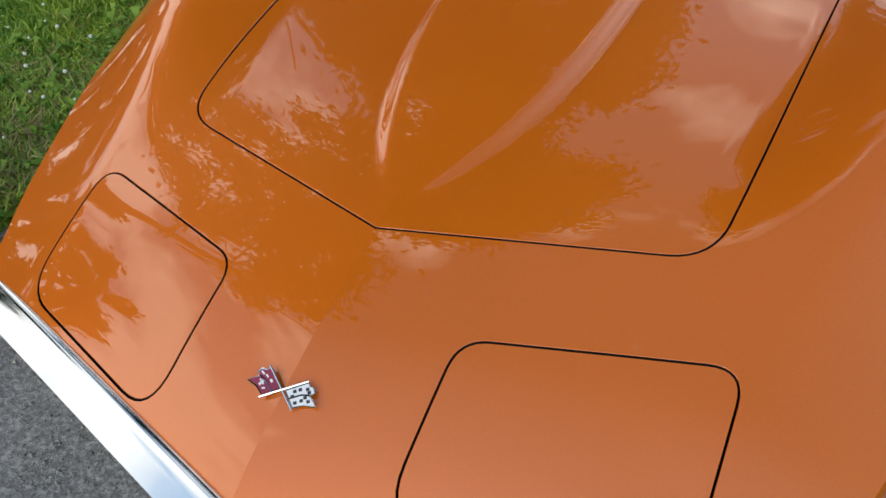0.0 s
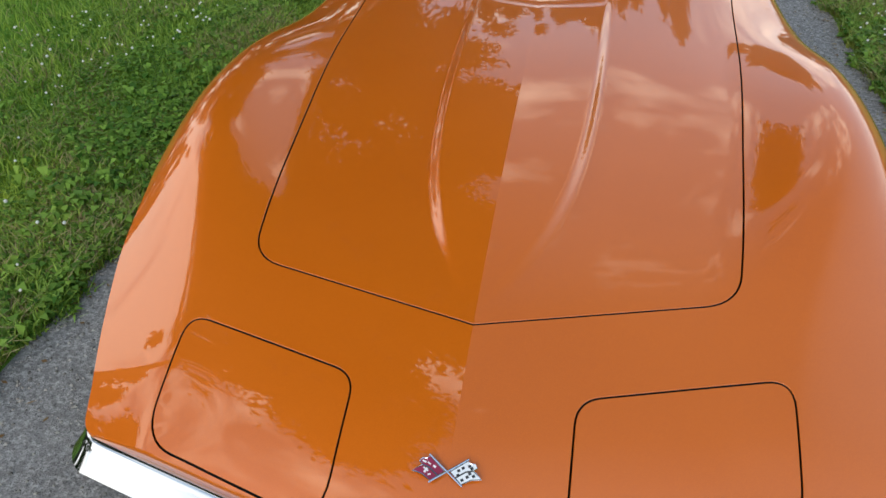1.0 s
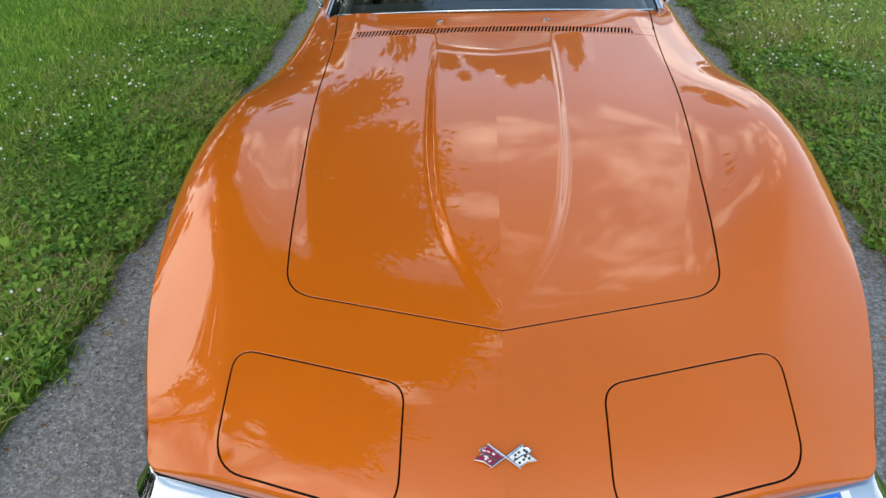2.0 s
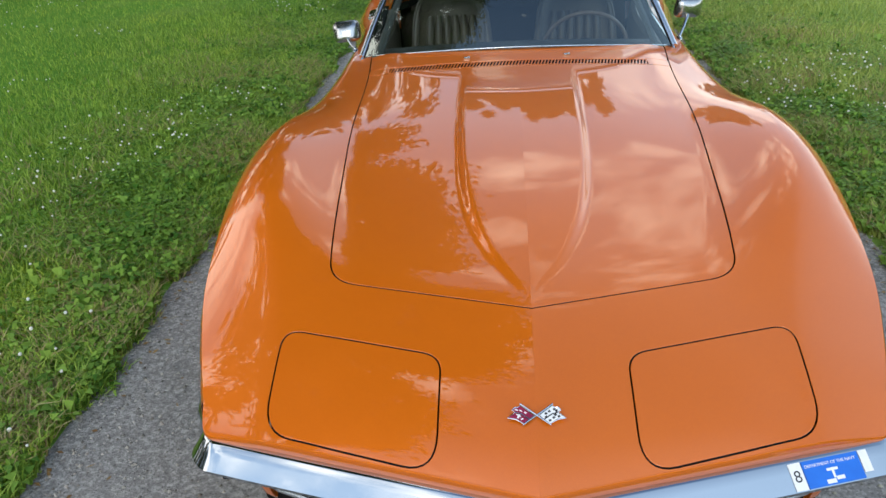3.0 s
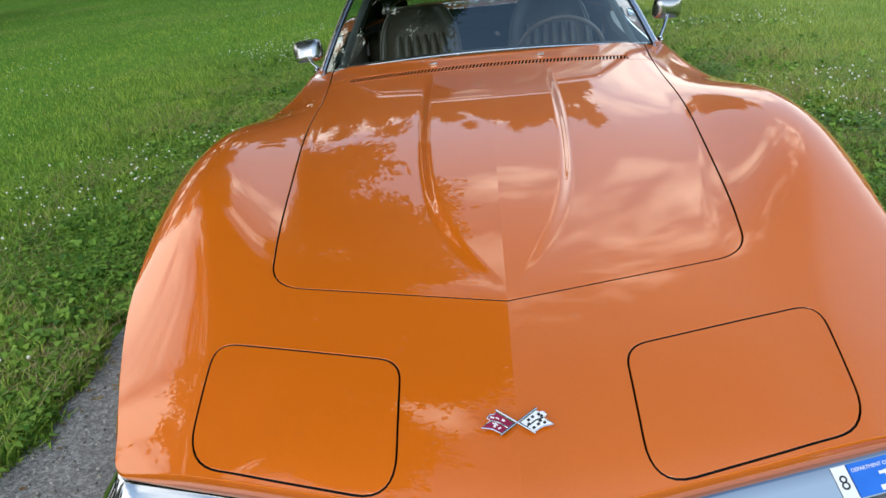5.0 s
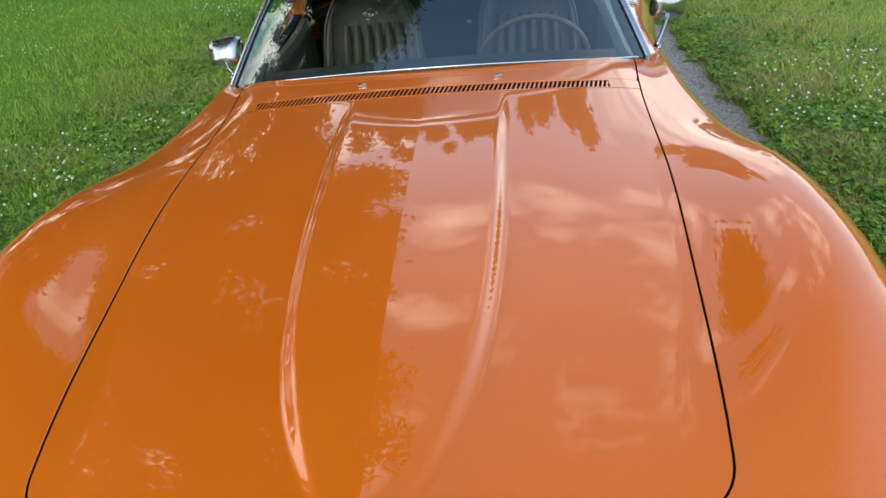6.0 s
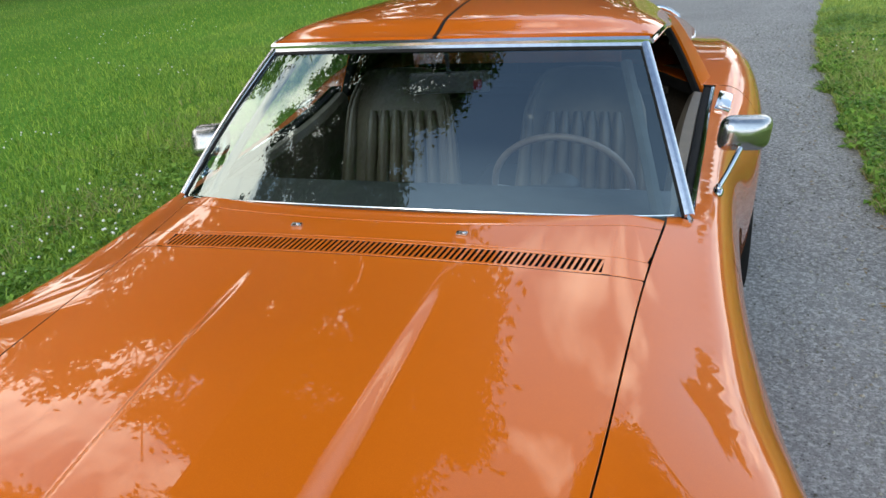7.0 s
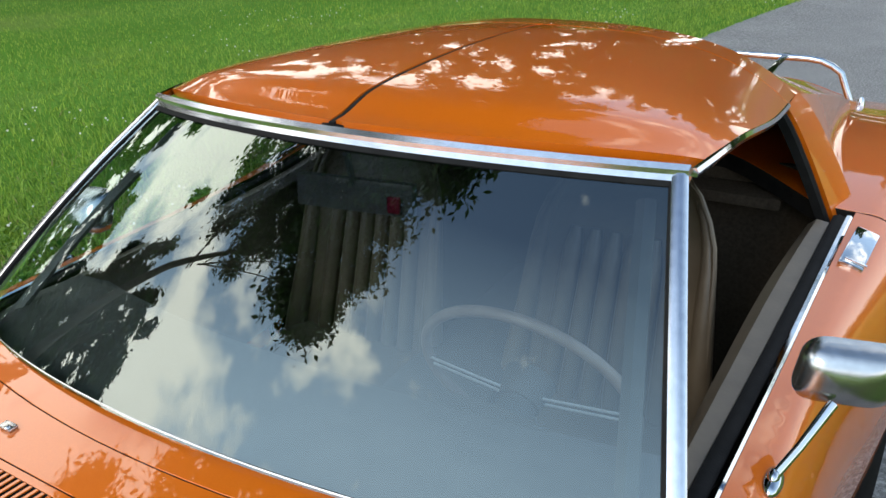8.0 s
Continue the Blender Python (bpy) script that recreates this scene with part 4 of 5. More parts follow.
decal = sticker("parking_sticker", 0.505, 0.622, 0.008, 0.0605, BLUE, bumper, "blue service sticker with white lettering")
sticker("sticker_tab", 0.478, 0.503, 0.008, 0.0605, WHITE, bumper, "white sticker tab with a figure eight")
sticker("sticker_tab", 0.624, 0.642, 0.008, 0.05, WHITE, bumper, "small white sticker tab")


def lettering(text, size, m, material, parent, label=""):
    cu = bpy.data.curves.new("lettering", "FONT")
    cu.body, cu.size, cu.align_x, cu.align_y, cu.extrude = text, size, "CENTER", "CENTER", 0.0004
    tmp = new("lettering", cu)
    dg = bpy.context.evaluated_depsgraph_get()
    me = bpy.data.meshes.new_from_object(tmp.evaluated_get(dg))
    bpy.data.objects.remove(tmp)
    me.materials.clear()
    me.materials.append(material)
    ob = piece("lettering", me, parent, label)
    ob.matrix_basis = m
    return ob


def on_bumper(s, out_, z, tilt):
    d = Vector((EDGE, -1, 0)).normalized()
    p = Vector((s, y_edge(s), 0)) + d * out_ + Vector((0, 0, z))
    return pose(*p, tilt, 0, math.degrees(math.atan2(EDGE, 1)))


lettering("DEPARTMENT OF THE NAVY", 0.0085, on_bumper(0.562, 0.0225, 0.4834, 37.3), WHITE, decal, "white words along the top")
lettering("8", 0.032, on_bumper(0.4905, 0.0350, 0.4739, 37.3), BLACK, decal, "dark figure eight")
bm = bmesh.new()
for dx, w, h, dz in ((0, 0.005, 0.020, 0.002), (0, 0.024, 0.005, 0.007), (-0.009, 0.020, 0.008, -0.009), (0.011, 0.017, 0.007, -0.006)):
    box(bm, (w, h, 0.0006), on_bumper(0.562 + dx, 0.0400 - dz * 1.1, 0.4700 + dz * 0.84, 37.3))
part("sticker_crest", bm, WHITE, decal, "white emblem shape")

# ---- crossed-flag badge ----
badge = tagged(new("flag_badge"), "crossed-flags badge, one red, one chequered")
badge.parent = car
bz = float(top_field(0.0, 0.126))
badge.matrix_basis = pose(0, 0.126, bz + 0.0015, 26, 0, 0) @ Matrix.Scale(0.83, 4)
FLAG = [(-0.037, 0.026), (-0.006, 0.001), (-0.030, -0.021), (-0.048, -0.010), (-0.068, -0.006), (-0.060, 0.001), (-0.050, 0.008), (-0.057, 0.014), (-0.052, 0.021), (-0.044, 0.021)]


def flag(sgn, material, label):
    """One wavy cloth of the badge with its bright rim, fold and marks."""
    bm = bmesh.new()
    low = [bm.verts.new((sgn * -x, y, 0.001)) for x, y in FLAG]
    high = [bm.verts.new((sgn * -x, y, 0.0042)) for x, y in FLAG]
    bm.faces.new(high)
    bm.faces.new(low[::-1])
    for k in range(len(FLAG)):
        m = (k + 1) % len(FLAG)
        bm.faces.new((low[k], low[m], high[m], high[k]))
    bmesh.ops.recalc_face_normals(bm, faces=bm.faces)
    f = part("flag", bm, material, badge, label, smooth=False)
    bm = bmesh.new()
    tube(bm, [(sgn * -x, y, 0.004) for x, y in FLAG], 0.0014, 6, closed=True)
    part("flag_rim", bm, CHROME, f)
    bm = bmesh.new()
    tube(bm, [(sgn * 0.050, 0.008, 0.0045), (sgn * 0.036, 0.004, 0.0045), (sgn * 0.018, -0.009, 0.0045)], 0.0015, 6)
    part("flag_fold", bm, CHROME if sgn < 0 else BLACK, f)
    return f


f = flag(-1, RED, "dark red flag")
bm = bmesh.new()
for x, y, w, h, a in ((-0.047, 0.0145, 0.008, 0.003, -20), (-0.037, 0.0120, 0.007, 0.0025, -30), (-0.026, 0.0070, 0.006, 0.004, -36), (-0.042, -0.002, 0.0045, 0.010, -25), (-0.042, 0.000, 0.012, 0.0025, -30), (-0.034, -0.009, 0.006, 0.003, 20)):
    box(bm, (w, h, 0.001), pose(x, y, 0.0046, 0, 0, a))
part("flag_mark", bm, WHITE, f)
f = flag(1, WHITE, "white chequered flag")
bm = bmesh.new()
for x, y in ((0.042, 0.016), (0.030, 0.011), (0.022, 0.005), (0.047, 0.012), (0.052, -0.002), (0.040, -0.005), (0.031, -0.012), (0.044, 0.002), (0.022, -0.004)):
    box(bm, (0.0058, 0.0052, 0.001), pose(x, y, 0.0046, 0, 0, 32))
part("check", bm, BLACK, f)
for sgn in (-1, 1):
    bm = bmesh.new()
    tube(bm, [(sgn * 0.039, 0.029, 0.0062), (-sgn * 0.033, -0.025, 0.0062)], 0.0019, 8)
    part("flag_pole", bm, CHROME, badge, "thin chrome pole")

# washer nozzles
for sgn in (-1, 1):
    bm = bmesh.new()
    y = 1.977
    z = float(top_field(0.192, y))
    box(bm, (0.025, 0.014, 0.006), pose(sgn * 0.192, y, z + 0.003, 4, 0, 0), 0.0025)
    ball(bm, (sgn * 0.192 + 0.006, y - 0.004, z + 0.007), (0.005, 0.005, 0.003), None, 10, 6)
    part("washer_nozzle", bm, SATIN, car, "small chrome washer nozzle")

# ---- door mirrors ----
def build_mirror(sgn, up, out_, drop=0.0):
    mbase = tagged(new("door_mirror"), "chrome door mirror on a slim arm")
    mbase.parent = car
    bm = bmesh.new()
    ball(bm, (sgn * 0.706, 2.412, 0.797), (0.013, 0.030, 0.012))
    ball(bm, (sgn * 0.706, 2.412, 0.806), (0.008, 0.014, 0.010))
    part("mirror_foot", bm, CHROME, mbase)
    bm = bmesh.new()
    tube(bm, [(sgn * 0.706, 2.412, 0.805), (sgn * 0.727, 2.442, 0.838 - drop * 0.5), (sgn * 0.752, 2.495, 0.878 - drop)], [0.0065, 0.006, 0.0075], 10)
    part("mirror_arm", bm, CHROME, mbase)
    bm = bmesh.new()
    c = Vector((sgn * 0.762, 2.545, 0.900 - drop))
    outline = rounded([(-0.068, -0.036), (0.058, -0.046), (0.068, 0.040), (-0.056, 0.050)], 0.030, 6)
    rings = []
    for s, d in ((1.0, 0.008), (1.0, -0.004), (0.975, -0.014), (0.90, -0.025), (0.74, -0.036), (0.50, -0.043), (0.25, -0.0465), (0.08, -0.047)):
        rings.append([bm.verts.new(c + Vector((sgn * p[0] * s, d + up * p[1] * s + out_ * p[0] * s, p[1] * s))) for p in outline])
    n = len(outline)
    for a, b in zip(rings, rings[1:]):
        for k in range(n):
            bm.faces.new((a[k], a[(k + 1) % n], b[(k + 1) % n], b[k]))
    bm.faces.new(rings[-1])
    bmesh.ops.recalc_face_normals(bm, faces=bm.faces)
    part("mirror_head", bm, SATIN, mbase, "satin chrome mirror shell")
    bm = bmesh.new()
    bm.faces.new([bm.verts.new(c + Vector((sgn * p[0] * 0.97, 0.003 + up * p[1] + out_ * p[0], p[1] * 0.97))) for p in outline])
    r = bmesh.ops.extrude_face_region(bm, geom=list(bm.faces))
    bmesh.ops.translate(bm, vec=(0, 0.003, 0), verts=[v for v in r["geom"] if isinstance(v, bmesh.types.BMVert)])
    bmesh.ops.recalc_face_normals(bm, faces=bm.faces)
    part("mirror_glass", bm, MIRROR, mbase)


build_mirror(1, -0.08, 0.34)
build_mirror(-1, 0.42, 0.05, 0.045)

# ---- wheels ----
def build_wheel(x, y, sgn):
    bm = bmesh.new()
    prof = [(0.19, -0.10), (0.24, -0.115), (0.31, -0.112), (0.335, -0.085), (0.34, 0.0), (0.335, 0.085), (0.31, 0.112), (0.24, 0.115), (0.19, 0.10)]
    n = 40
    rings = [[bm.verts.new((x + w, y + r * math.cos(2 * math.pi * k / n), 0.34 + r * math.sin(2 * math.pi * k / n))) for r, w in prof] for k in range(n)]
    for k in range(n):
        a, b = rings[k], rings[(k + 1) % n]
        for j in range(len(prof)):
            bm.faces.new((a[j], a[(j + 1) % len(prof)], b[(j + 1) % len(prof)], b[j]))
    bmesh.ops.recalc_face_normals(bm, faces=bm.faces)
    tyre = part("tyre", bm, RUBBER, car, "black tyre on a steel rally wheel")
    bm = bmesh.new()
    prof = [(0.192, 0.10), (0.185, 0.105), (0.17, 0.08), (0.15, 0.06), (0.09, 0.07), (0.06, 0.10), (0.0, 0.105)]
    rings = [[bm.verts.new((x + sgn * w, y + r * math.cos(2 * math.pi * k / n), 0.34 + r * math.sin(2 * math.pi * k / n))) for r, w in prof[:-1]] for k in range(n)]
    for k in range(n):
        a, b = rings[k], rings[(k + 1) % n]
        for j in range(len(prof) - 2):
            bm.faces.new((a[j], a[j + 1], b[j + 1], b[j]))
    bm.faces.new([r[-1] for r in rings])
    bmesh.ops.recalc_face_normals(bm, faces=bm.faces)
    part("rim", bm, STEEL, tyre, "silver steel wheel")


for y in AXLES:
    for sgn in (-1, 1):
        build_wheel(sgn * 0.735, y, sgn)
bm = bmesh.new()
box(bm, (1.30, 4.0, 0.10), pose(0, 2.3, 0.24), 0.02)
part("underbody", bm, LINER_AND_SHADE, car, "dark underbody")

# ---- luggage rack and tail fittings ----
rack = tagged(new("luggage_rack"), "chrome luggage rack on the rear deck")
rack.parent = car
for y in (3.94, 4.42):
    z = float(rear_field(0.575, y)) - 0.004
    bm = bmesh.new()
    half = [(0.0, 0.915), (0.43, 0.912), (0.472, 0.907), (0.505, 0.893), (0.535, 0.873), (0.575, z)]
    tube(bm, [(-x, y, h) for x, h in half[:0:-1]] + [(x, y, h) for x, h in half], 0.011, 12)
    part("rack_hoop", bm, CHROME, rack)
for x in np.linspace(-0.36, 0.36, 5):
    bm = bmesh.new()
    box(bm, (0.022, 0.53, 0.008), pose(x, 4.18, 0.918, 0, 0, 0), 0.003)
    part("rack_slat", bm, CHROME, rack)
for x, y in ((0.640, 3.43), (0.612, 4.34)):
    bm = bmesh.new()
    z = float(rear_field(x, y))
    tube(bm, [(x, y, z - 0.003), (x, y, z + 0.012), (x, y, z + 0.022), (x, y, z + 0.028)], [0.014, 0.012, 0.008, 0.004], 12)
    part("deck_stud", bm, CHROME, car, "small chrome stud on the rear wing")

# ---- cabin ----
bm = bmesh.new()
box(bm, (1.26, 1.55, 0.03), pose(0, 2.75, 0.24), 0.01)
part("cabin_floor", bm, CARPET, car, "dark brown carpeted floor")
bm = bmesh.new()
box(bm, (0.24, 1.25, 0.28), pose(0, 2.80, 0.37), 0.03)
part("console", bm, BLACKVINYL, car, "dark centre console")
bm = bmesh.new()
box(bm, (1.24, 0.04, 0.62), pose(0, 3.40, 0.56, -12, 0, 0), 0.01)
part("rear_bulkhead", bm, CARPET, car, "carpeted rear bulkhead")
bm = bmesh.new()
box(bm, (1.1, 0.55, 0.03), pose(0, 3.62, 0.80), 0.01)
part("luggage_floor", bm, CARPET, car, "carpeted luggage floor")
bm = bmesh.new()
sweep(bm, [(x, 2.08 + 0.28 * x * x, 0.842 - 0.11 * x * x) for x in np.linspace(-0.60, 0.60, 25)], [(-0.02, 0.0), (0.10, 0.010), (0.20, 0.002), (0.25, -0.03), (0.25, -0.10), (0.20, -0.22), (-0.02, -0.24)], [(0, 1, 0)] * 25)
dash = part("dashboard", bm, DASHPAD, car, "grey-brown vinyl dashboard, sunlight put into its paler colour")
bm = bmesh.new()
sweep(bm, [(0.315 + 0.21 * math.cos(a), 2.31 + 0.03 * math.sin(a), 0.72 + 0.09 * math.sin(a)) for a in np.linspace(-0.2, math.pi + 0.2, 20)], [(-0.008, -0.03), (0.006, -0.03), (0.006, 0.03), (-0.008, 0.03)], [(math.cos(a), 0, math.sin(a)) for a in np.linspace(-0.2, math.pi + 0.2, 20)], up=(0, 1, 0))
part("gauge_brow", bm, BLACKVINYL, dash)
for dx in (-0.085, 0.085):
    bm = bmesh.new()
    r = bmesh.ops.create_cone(bm, segments=28, radius1=0.068, radius2=0.062, depth=0.03, cap_ends=True)
    bmesh.ops.transform(bm, matrix=pose(0.315 + dx, 2.325, 0.72, 80, 0, 0), verts=r["verts"])
    part("gauge", bm, BLACK, dash, "round black gauge")


def build_seat(x):
    seat = tagged(new("seat"), "high-backed tan vinyl bucket seat with upright pleats")
    seat.parent = car
    seat.location = (x, 0, 0)
    bm = bmesh.new()
    box(bm, (0.45, 0.50, 0.15), pose(0, 2.66, 0.37, 8, 0, 0), 0.045)
    part("cushion", bm, VINYL, seat)

    def back_point(w, s):
        """w across -1..1, s up 0..1"""
        half = 0.225 - 0.05 * s - 0.055 * max(0.0, (s - 0.72) / 0.28) ** 2
        y = 2.88 + 0.17 * s - 0.035 * abs(w) ** 4
        z = 0.40 + 0.555 * s
        return half * w, y, z
    bm = bmesh.new()
    fr, bk = [], []
    S, N = 14, 17
    for j in range(S):
        s = j / (S - 1)
        fr.append([bm.verts.new(back_point(-1 + 2 * i / (N - 1), s)) for i in range(N)])
        row = []
        for i in range(N):
            w = -1 + 2 * i / (N - 1)
            px, py, pz = back_point(w, s)
            row.append(bm.verts.new((px * 0.94, py + 0.10 * (1 - w**4 * 0.6) * (1 - 0.45 * s), pz - 0.01)))
        bk.append(row)
    for g, fl in ((fr, 1), (bk, 0)):
        for a, b in zip(g, g[1:]):
            for i in range(N - 1):
                q = (a[i], a[i + 1], b[i + 1], b[i])
                bm.faces.new(q if fl else q[::-1])
    for a, b, c, d in zip(fr, fr[1:], bk, bk[1:]):
        bm.faces.new((a[0], b[0], d[0], c[0]))
        bm.faces.new((a[-1], c[-1], d[-1], b[-1]))
    for i in range(N - 1):
        bm.faces.new((fr[-1][i], fr[-1][i + 1], bk[-1][i + 1], bk[-1][i]))
        bm.faces.new((fr[0][i + 1], fr[0][i], bk[0][i], bk[0][i + 1]))
    bmesh.ops.recalc_face_normals(bm, faces=bm.faces)
    part("backrest", bm, VINYL, seat)
    for k in range(6):
        w = -0.56 + k * 0.224
        bm = bmesh.new()
        path = []
        for s in np.linspace(0.06, 0.76, 9):
            px, py, pz = back_point(w, s)
            path.append((px, py - 0.004, pz))
        tube(bm, path, [0.012] + [0.021] * 7 + [0.012], 10)
        part("pleat", bm, VINYL, seat)
    for w in (-0.93, 0.93):
        bm = bmesh.new()
        path = [back_point(w, s) for s in np.linspace(0.0, 0.93, 14)]
        tube(bm, [(px, py + 0.004, pz) for px, py, pz in path], [0.030 - 0.022 * (k / 13) ** 1.5 for k in range(14)], 14)
        part("bolster", bm, VINYL, seat, "padded side of the backrest")
    bm = bmesh.new()
    path = [back_point(w, s) for w, s in [(-1, s) for s in np.linspace(0.05, 0.95, 12)] + [(w, 0.985) for w in np.linspace(-0.9, 0.9, 8)] + [(1, s) for s in np.linspace(0.95, 0.05, 12)]]
    tube(bm, path, 0.0055, 8)
    part("piping", bm, VINYL, seat, "tan piping round the backrest")
    bm = bmesh.new()
    box(bm, (0.05, 0.008, 0.07), pose(-0.13, 3.01, 0.83, -16, 0, 10), 0.003)
    part("belt_buckle", bm, CHROME, seat, "chrome belt buckle")
    return seat


build_seat(-0.308)
build_seat(0.308)

wheel = tagged(new("steering_wheel"), "thin-rimmed three-spoke steering wheel")
wheel.parent = car
wheel.matrix_basis = pose(0.314, 2.525, 0.745, 114, 0, 0)
bm = bmesh.new()
tube(bm, [(0.185 * math.cos(a), 0.185 * math.sin(a), 0.0) for a in np.linspace(0, 2 * math.pi, 48, endpoint=False)], 0.0092, 12, closed=True)
part("wheel_rim", bm, RIMWOOD, wheel, "tan rim")
for a in (0, 180, 270):
    bm = bmesh.new()
    for side in (-0.0085, 0.0085):
        box(bm, (0.17, 0.005, 0.004), pose(0, 0, 0, 0, 0, a) @ pose(0.102, side, 0.012, 0, 6, 0), 0.0015)
    part("spoke", bm, SPOKE, wheel, "slotted bright spoke")
bm = bmesh.new()
r = bmesh.ops.create_cone(bm, segments=24, radius1=0.045, radius2=0.036, depth=0.05, cap_ends=True)
bmesh.ops.transform(bm, matrix=pose(0, 0, 0.010), verts=r["verts"])
part("hub", bm, BLACKVINYL, wheel)
bm = bmesh.new()
tube(bm, [(0, 0, 0.03), (0, 0, 0.20)], [0.03, 0.036], 16)
part("column", bm, BLACKVINYL, wheel, "dark steering column")

mirror = tagged(new("rear_view_mirror"), "rear-view mirror hung inside the windshield")
mirror.parent = car
mirror.matrix_basis = pose(0.030, 2.485, 1.045, 0, 0, 8)
bm = bmesh.new()
box(bm, (0.21, 0.022, 0.055), pose(0, 0, 0, -8, 0, 0), 0.008)
part("mirror_case", bm, GREYCASE, mirror, "grey mirror case")
bm = bmesh.new()
tube(bm, [(0, -0.005, 0.02), (0, -0.02, 0.085)], 0.006, 8)
part("mirror_stalk", bm, STEEL, mirror)
# red reflection at the mirror's end, built as a solid patch
bm = bmesh.new()
box(bm, (0.022, 0.004, 0.026), pose(0.075, -0.016, -0.004, -8, 0, 0), 0.004)
part("tag", bm, RED, mirror, "small red patch standing in for a reflection in the mirror")

# ---- ground, path, lawn ----
def path_centre(y):
    return 0.02 + 0.030 * np.maximum(np.asarray(y, float) - 6.0, 0) ** 1.75


def lawn_height(x, y):
    """The lawn lies a little over the path and rolls gently."""
    d = np.abs(x - path_centre(y))
    rise = 0.035 * step(1.50, 1.75, d) - 0.06 * (1 - step(1.40, 1.52, d))
    return rise + 0.03 * np.sin(x * 0.35 + 1.0) * np.sin(y * 0.28) * step(2.0, 6.0, d) + 0.6 * step(25, 90, np.hypot(x, y))


def strip_grid(xs, ys, f):
    gx, gy = np.meshgrid(xs, ys)
    v = np.stack([gx, gy, f(gx, gy)], -1).reshape(-1, 3)
    n = len(xs)
    i = np.arange((len(ys) - 1) * n).reshape(-1, n)[:, :-1].ravel()
    return v, np.stack([i, i + 1, i + 1 + n, i + n], 1)


far = np.array([-2500, -900, -400, -200, -100, -60, -40])
xs = np.concatenate([far, np.arange(-28, -6, 1.0), np.arange(-6, 6, 0.06), np.arange(6, 28, 1.0), -far[::-1]])
ys = np.concatenate([far, np.arange(-28, -4, 1.0), np.arange(-4, 12, 0.25), np.arange(12, 40, 0.6), -far[::-1][0:]])
v, f = strip_grid(xs, np.unique(ys), lawn_height)
tagged(piece("ground", mesh_of("ground", v, f, LAWN), None), "mown green lawn with clover beside the path", "lawn", kind="structure")
v, f = strip_grid(np.linspace(-95, -8, 30), np.linspace(54, 105, 18), lambda x, y: lawn_height(x, y) + 0.06 + (y - 54) * 0.016 + 0.08 * np.sin(x * 1.7) * np.cos(y))
tagged(piece("field", mesh_of("field", v, f, SUNLITFIELD), None), "straw-yellow field beyond the lawn, sunlight put into its colour", "field", kind="structure")
ys = np.concatenate([np.arange(-14, 30, 0.25)])
v, f = strip_grid(np.linspace(-1, 1, 21), ys, lambda x, y: 0 * x)
ragged = np.array([noise.noise((0, y * 2.3, 3.1)) * 0.05 + noise.noise((0, y * 9.0, 1.1)) * 0.03 for y in v[:, 1]])
v[:, 0] = path_centre(v[:, 1]) + v[:, 0] * (1.56 + ragged)
v[:, 2] = -0.012 * (np.abs(v[:, 0] - path_centre(v[:, 1])) / 1.5) ** 2
tagged(piece("path", mesh_of("path", v, f, ASPHALT), None), "worn grey asphalt path with ragged grass edges", "path", kind="structure")


def blades(name, n, region, height, material, label, seed, lean=0.55, width=0.0036, patchy=0.0):
    """Loose grass blades over a region of the plan."""
    rng = np.random.default_rng(seed)
    x, y = region(rng, n)
    # the sward thins out towards its ends
    edge = 0.9 * np.array([noise.noise((a * 0.8, b * 0.8, 2.0)) for a, b in zip(x, y)])
    keep = rng.uniform(0, 1, len(x)) < step(-3.6, -0.6, y + edge) * (1 - step(y.max() - 4.5, y.max(), y + edge))
    x, y = x[keep], y[keep]
    if patchy:
        keep = np.array([noise.noise((a * 2.6, b * 1.7, 9.0)) + 0.5 * noise.noise((a * 7.0, b * 6.0, 3.0)) for a, b in zip(x, y)]) > patchy * rng.uniform(-0.6, 0.6, len(x))
        x, y = x[keep], y[keep]
    h = height(x, y) * rng.uniform(0.45, 1.25, len(x))
    z = lawn_height(x, y)
    ang = rng.uniform(0, 2 * np.pi, len(x))
    w = width * rng.uniform(0.6, 1.4, len(x))
    lx, ly = rng.normal(0, lean, len(x)) * h, rng.normal(0, lean, len(x)) * h
    a = np.stack([x - np.cos(ang) * w, y - np.sin(ang) * w, z - 0.01], 1)
    b = np.stack([x + np.cos(ang) * w, y + np.sin(ang) * w, z - 0.01], 1)
    m1 = np.stack([x + lx * 0.35 + np.cos(ang) * w * 0.7, y + ly * 0.35 + np.sin(ang) * w * 0.7, z + h * 0.6], 1)
    m0 = np.stack([x + lx * 0.35 - np.cos(ang) * w * 0.7, y + ly * 0.35 - np.sin(ang) * w * 0.7, z + h * 0.6], 1)
    t = np.stack([x + lx, y + ly, z + h], 1)
    k = len(x)
    verts = np.stack([a, b, m1, m0, t], 1).reshape(-1, 3)
    i = np.arange(k) * 5
    quads = np.stack([i, i + 1, i + 2, i + 3], 1)
    tris = np.stack([i + 3, i + 2, i + 4], 1)
    me = bpy.data.meshes.new(name)
    me.from_pydata(verts.tolist(), [], quads.tolist() + tris.tolist())
    me.materials.append(material)
    return tagged(piece(name, me, None), label, "grass", kind="stuff")


def beside(side, reach, y0, y1, power=1.6):
    def f(rng, n):
        y = rng.uniform(y0, y1, n) if y1 < 16 else y0 + (y1 - y0) * rng.beta(1.1, 2.0, n)
        x = path_centre(y) + side * (1.47 + 0.10 * np.array([noise.noise((side * 4.0, b * 3.3, 8.0)) + 0.5 * noise.noise((side * 4.0, b * 9.0, 3.0)) for b in y]) + 0.34 * reach * rng.gamma(1.0 / power + 0.35, 1.0, n))
        return x, y
    return f


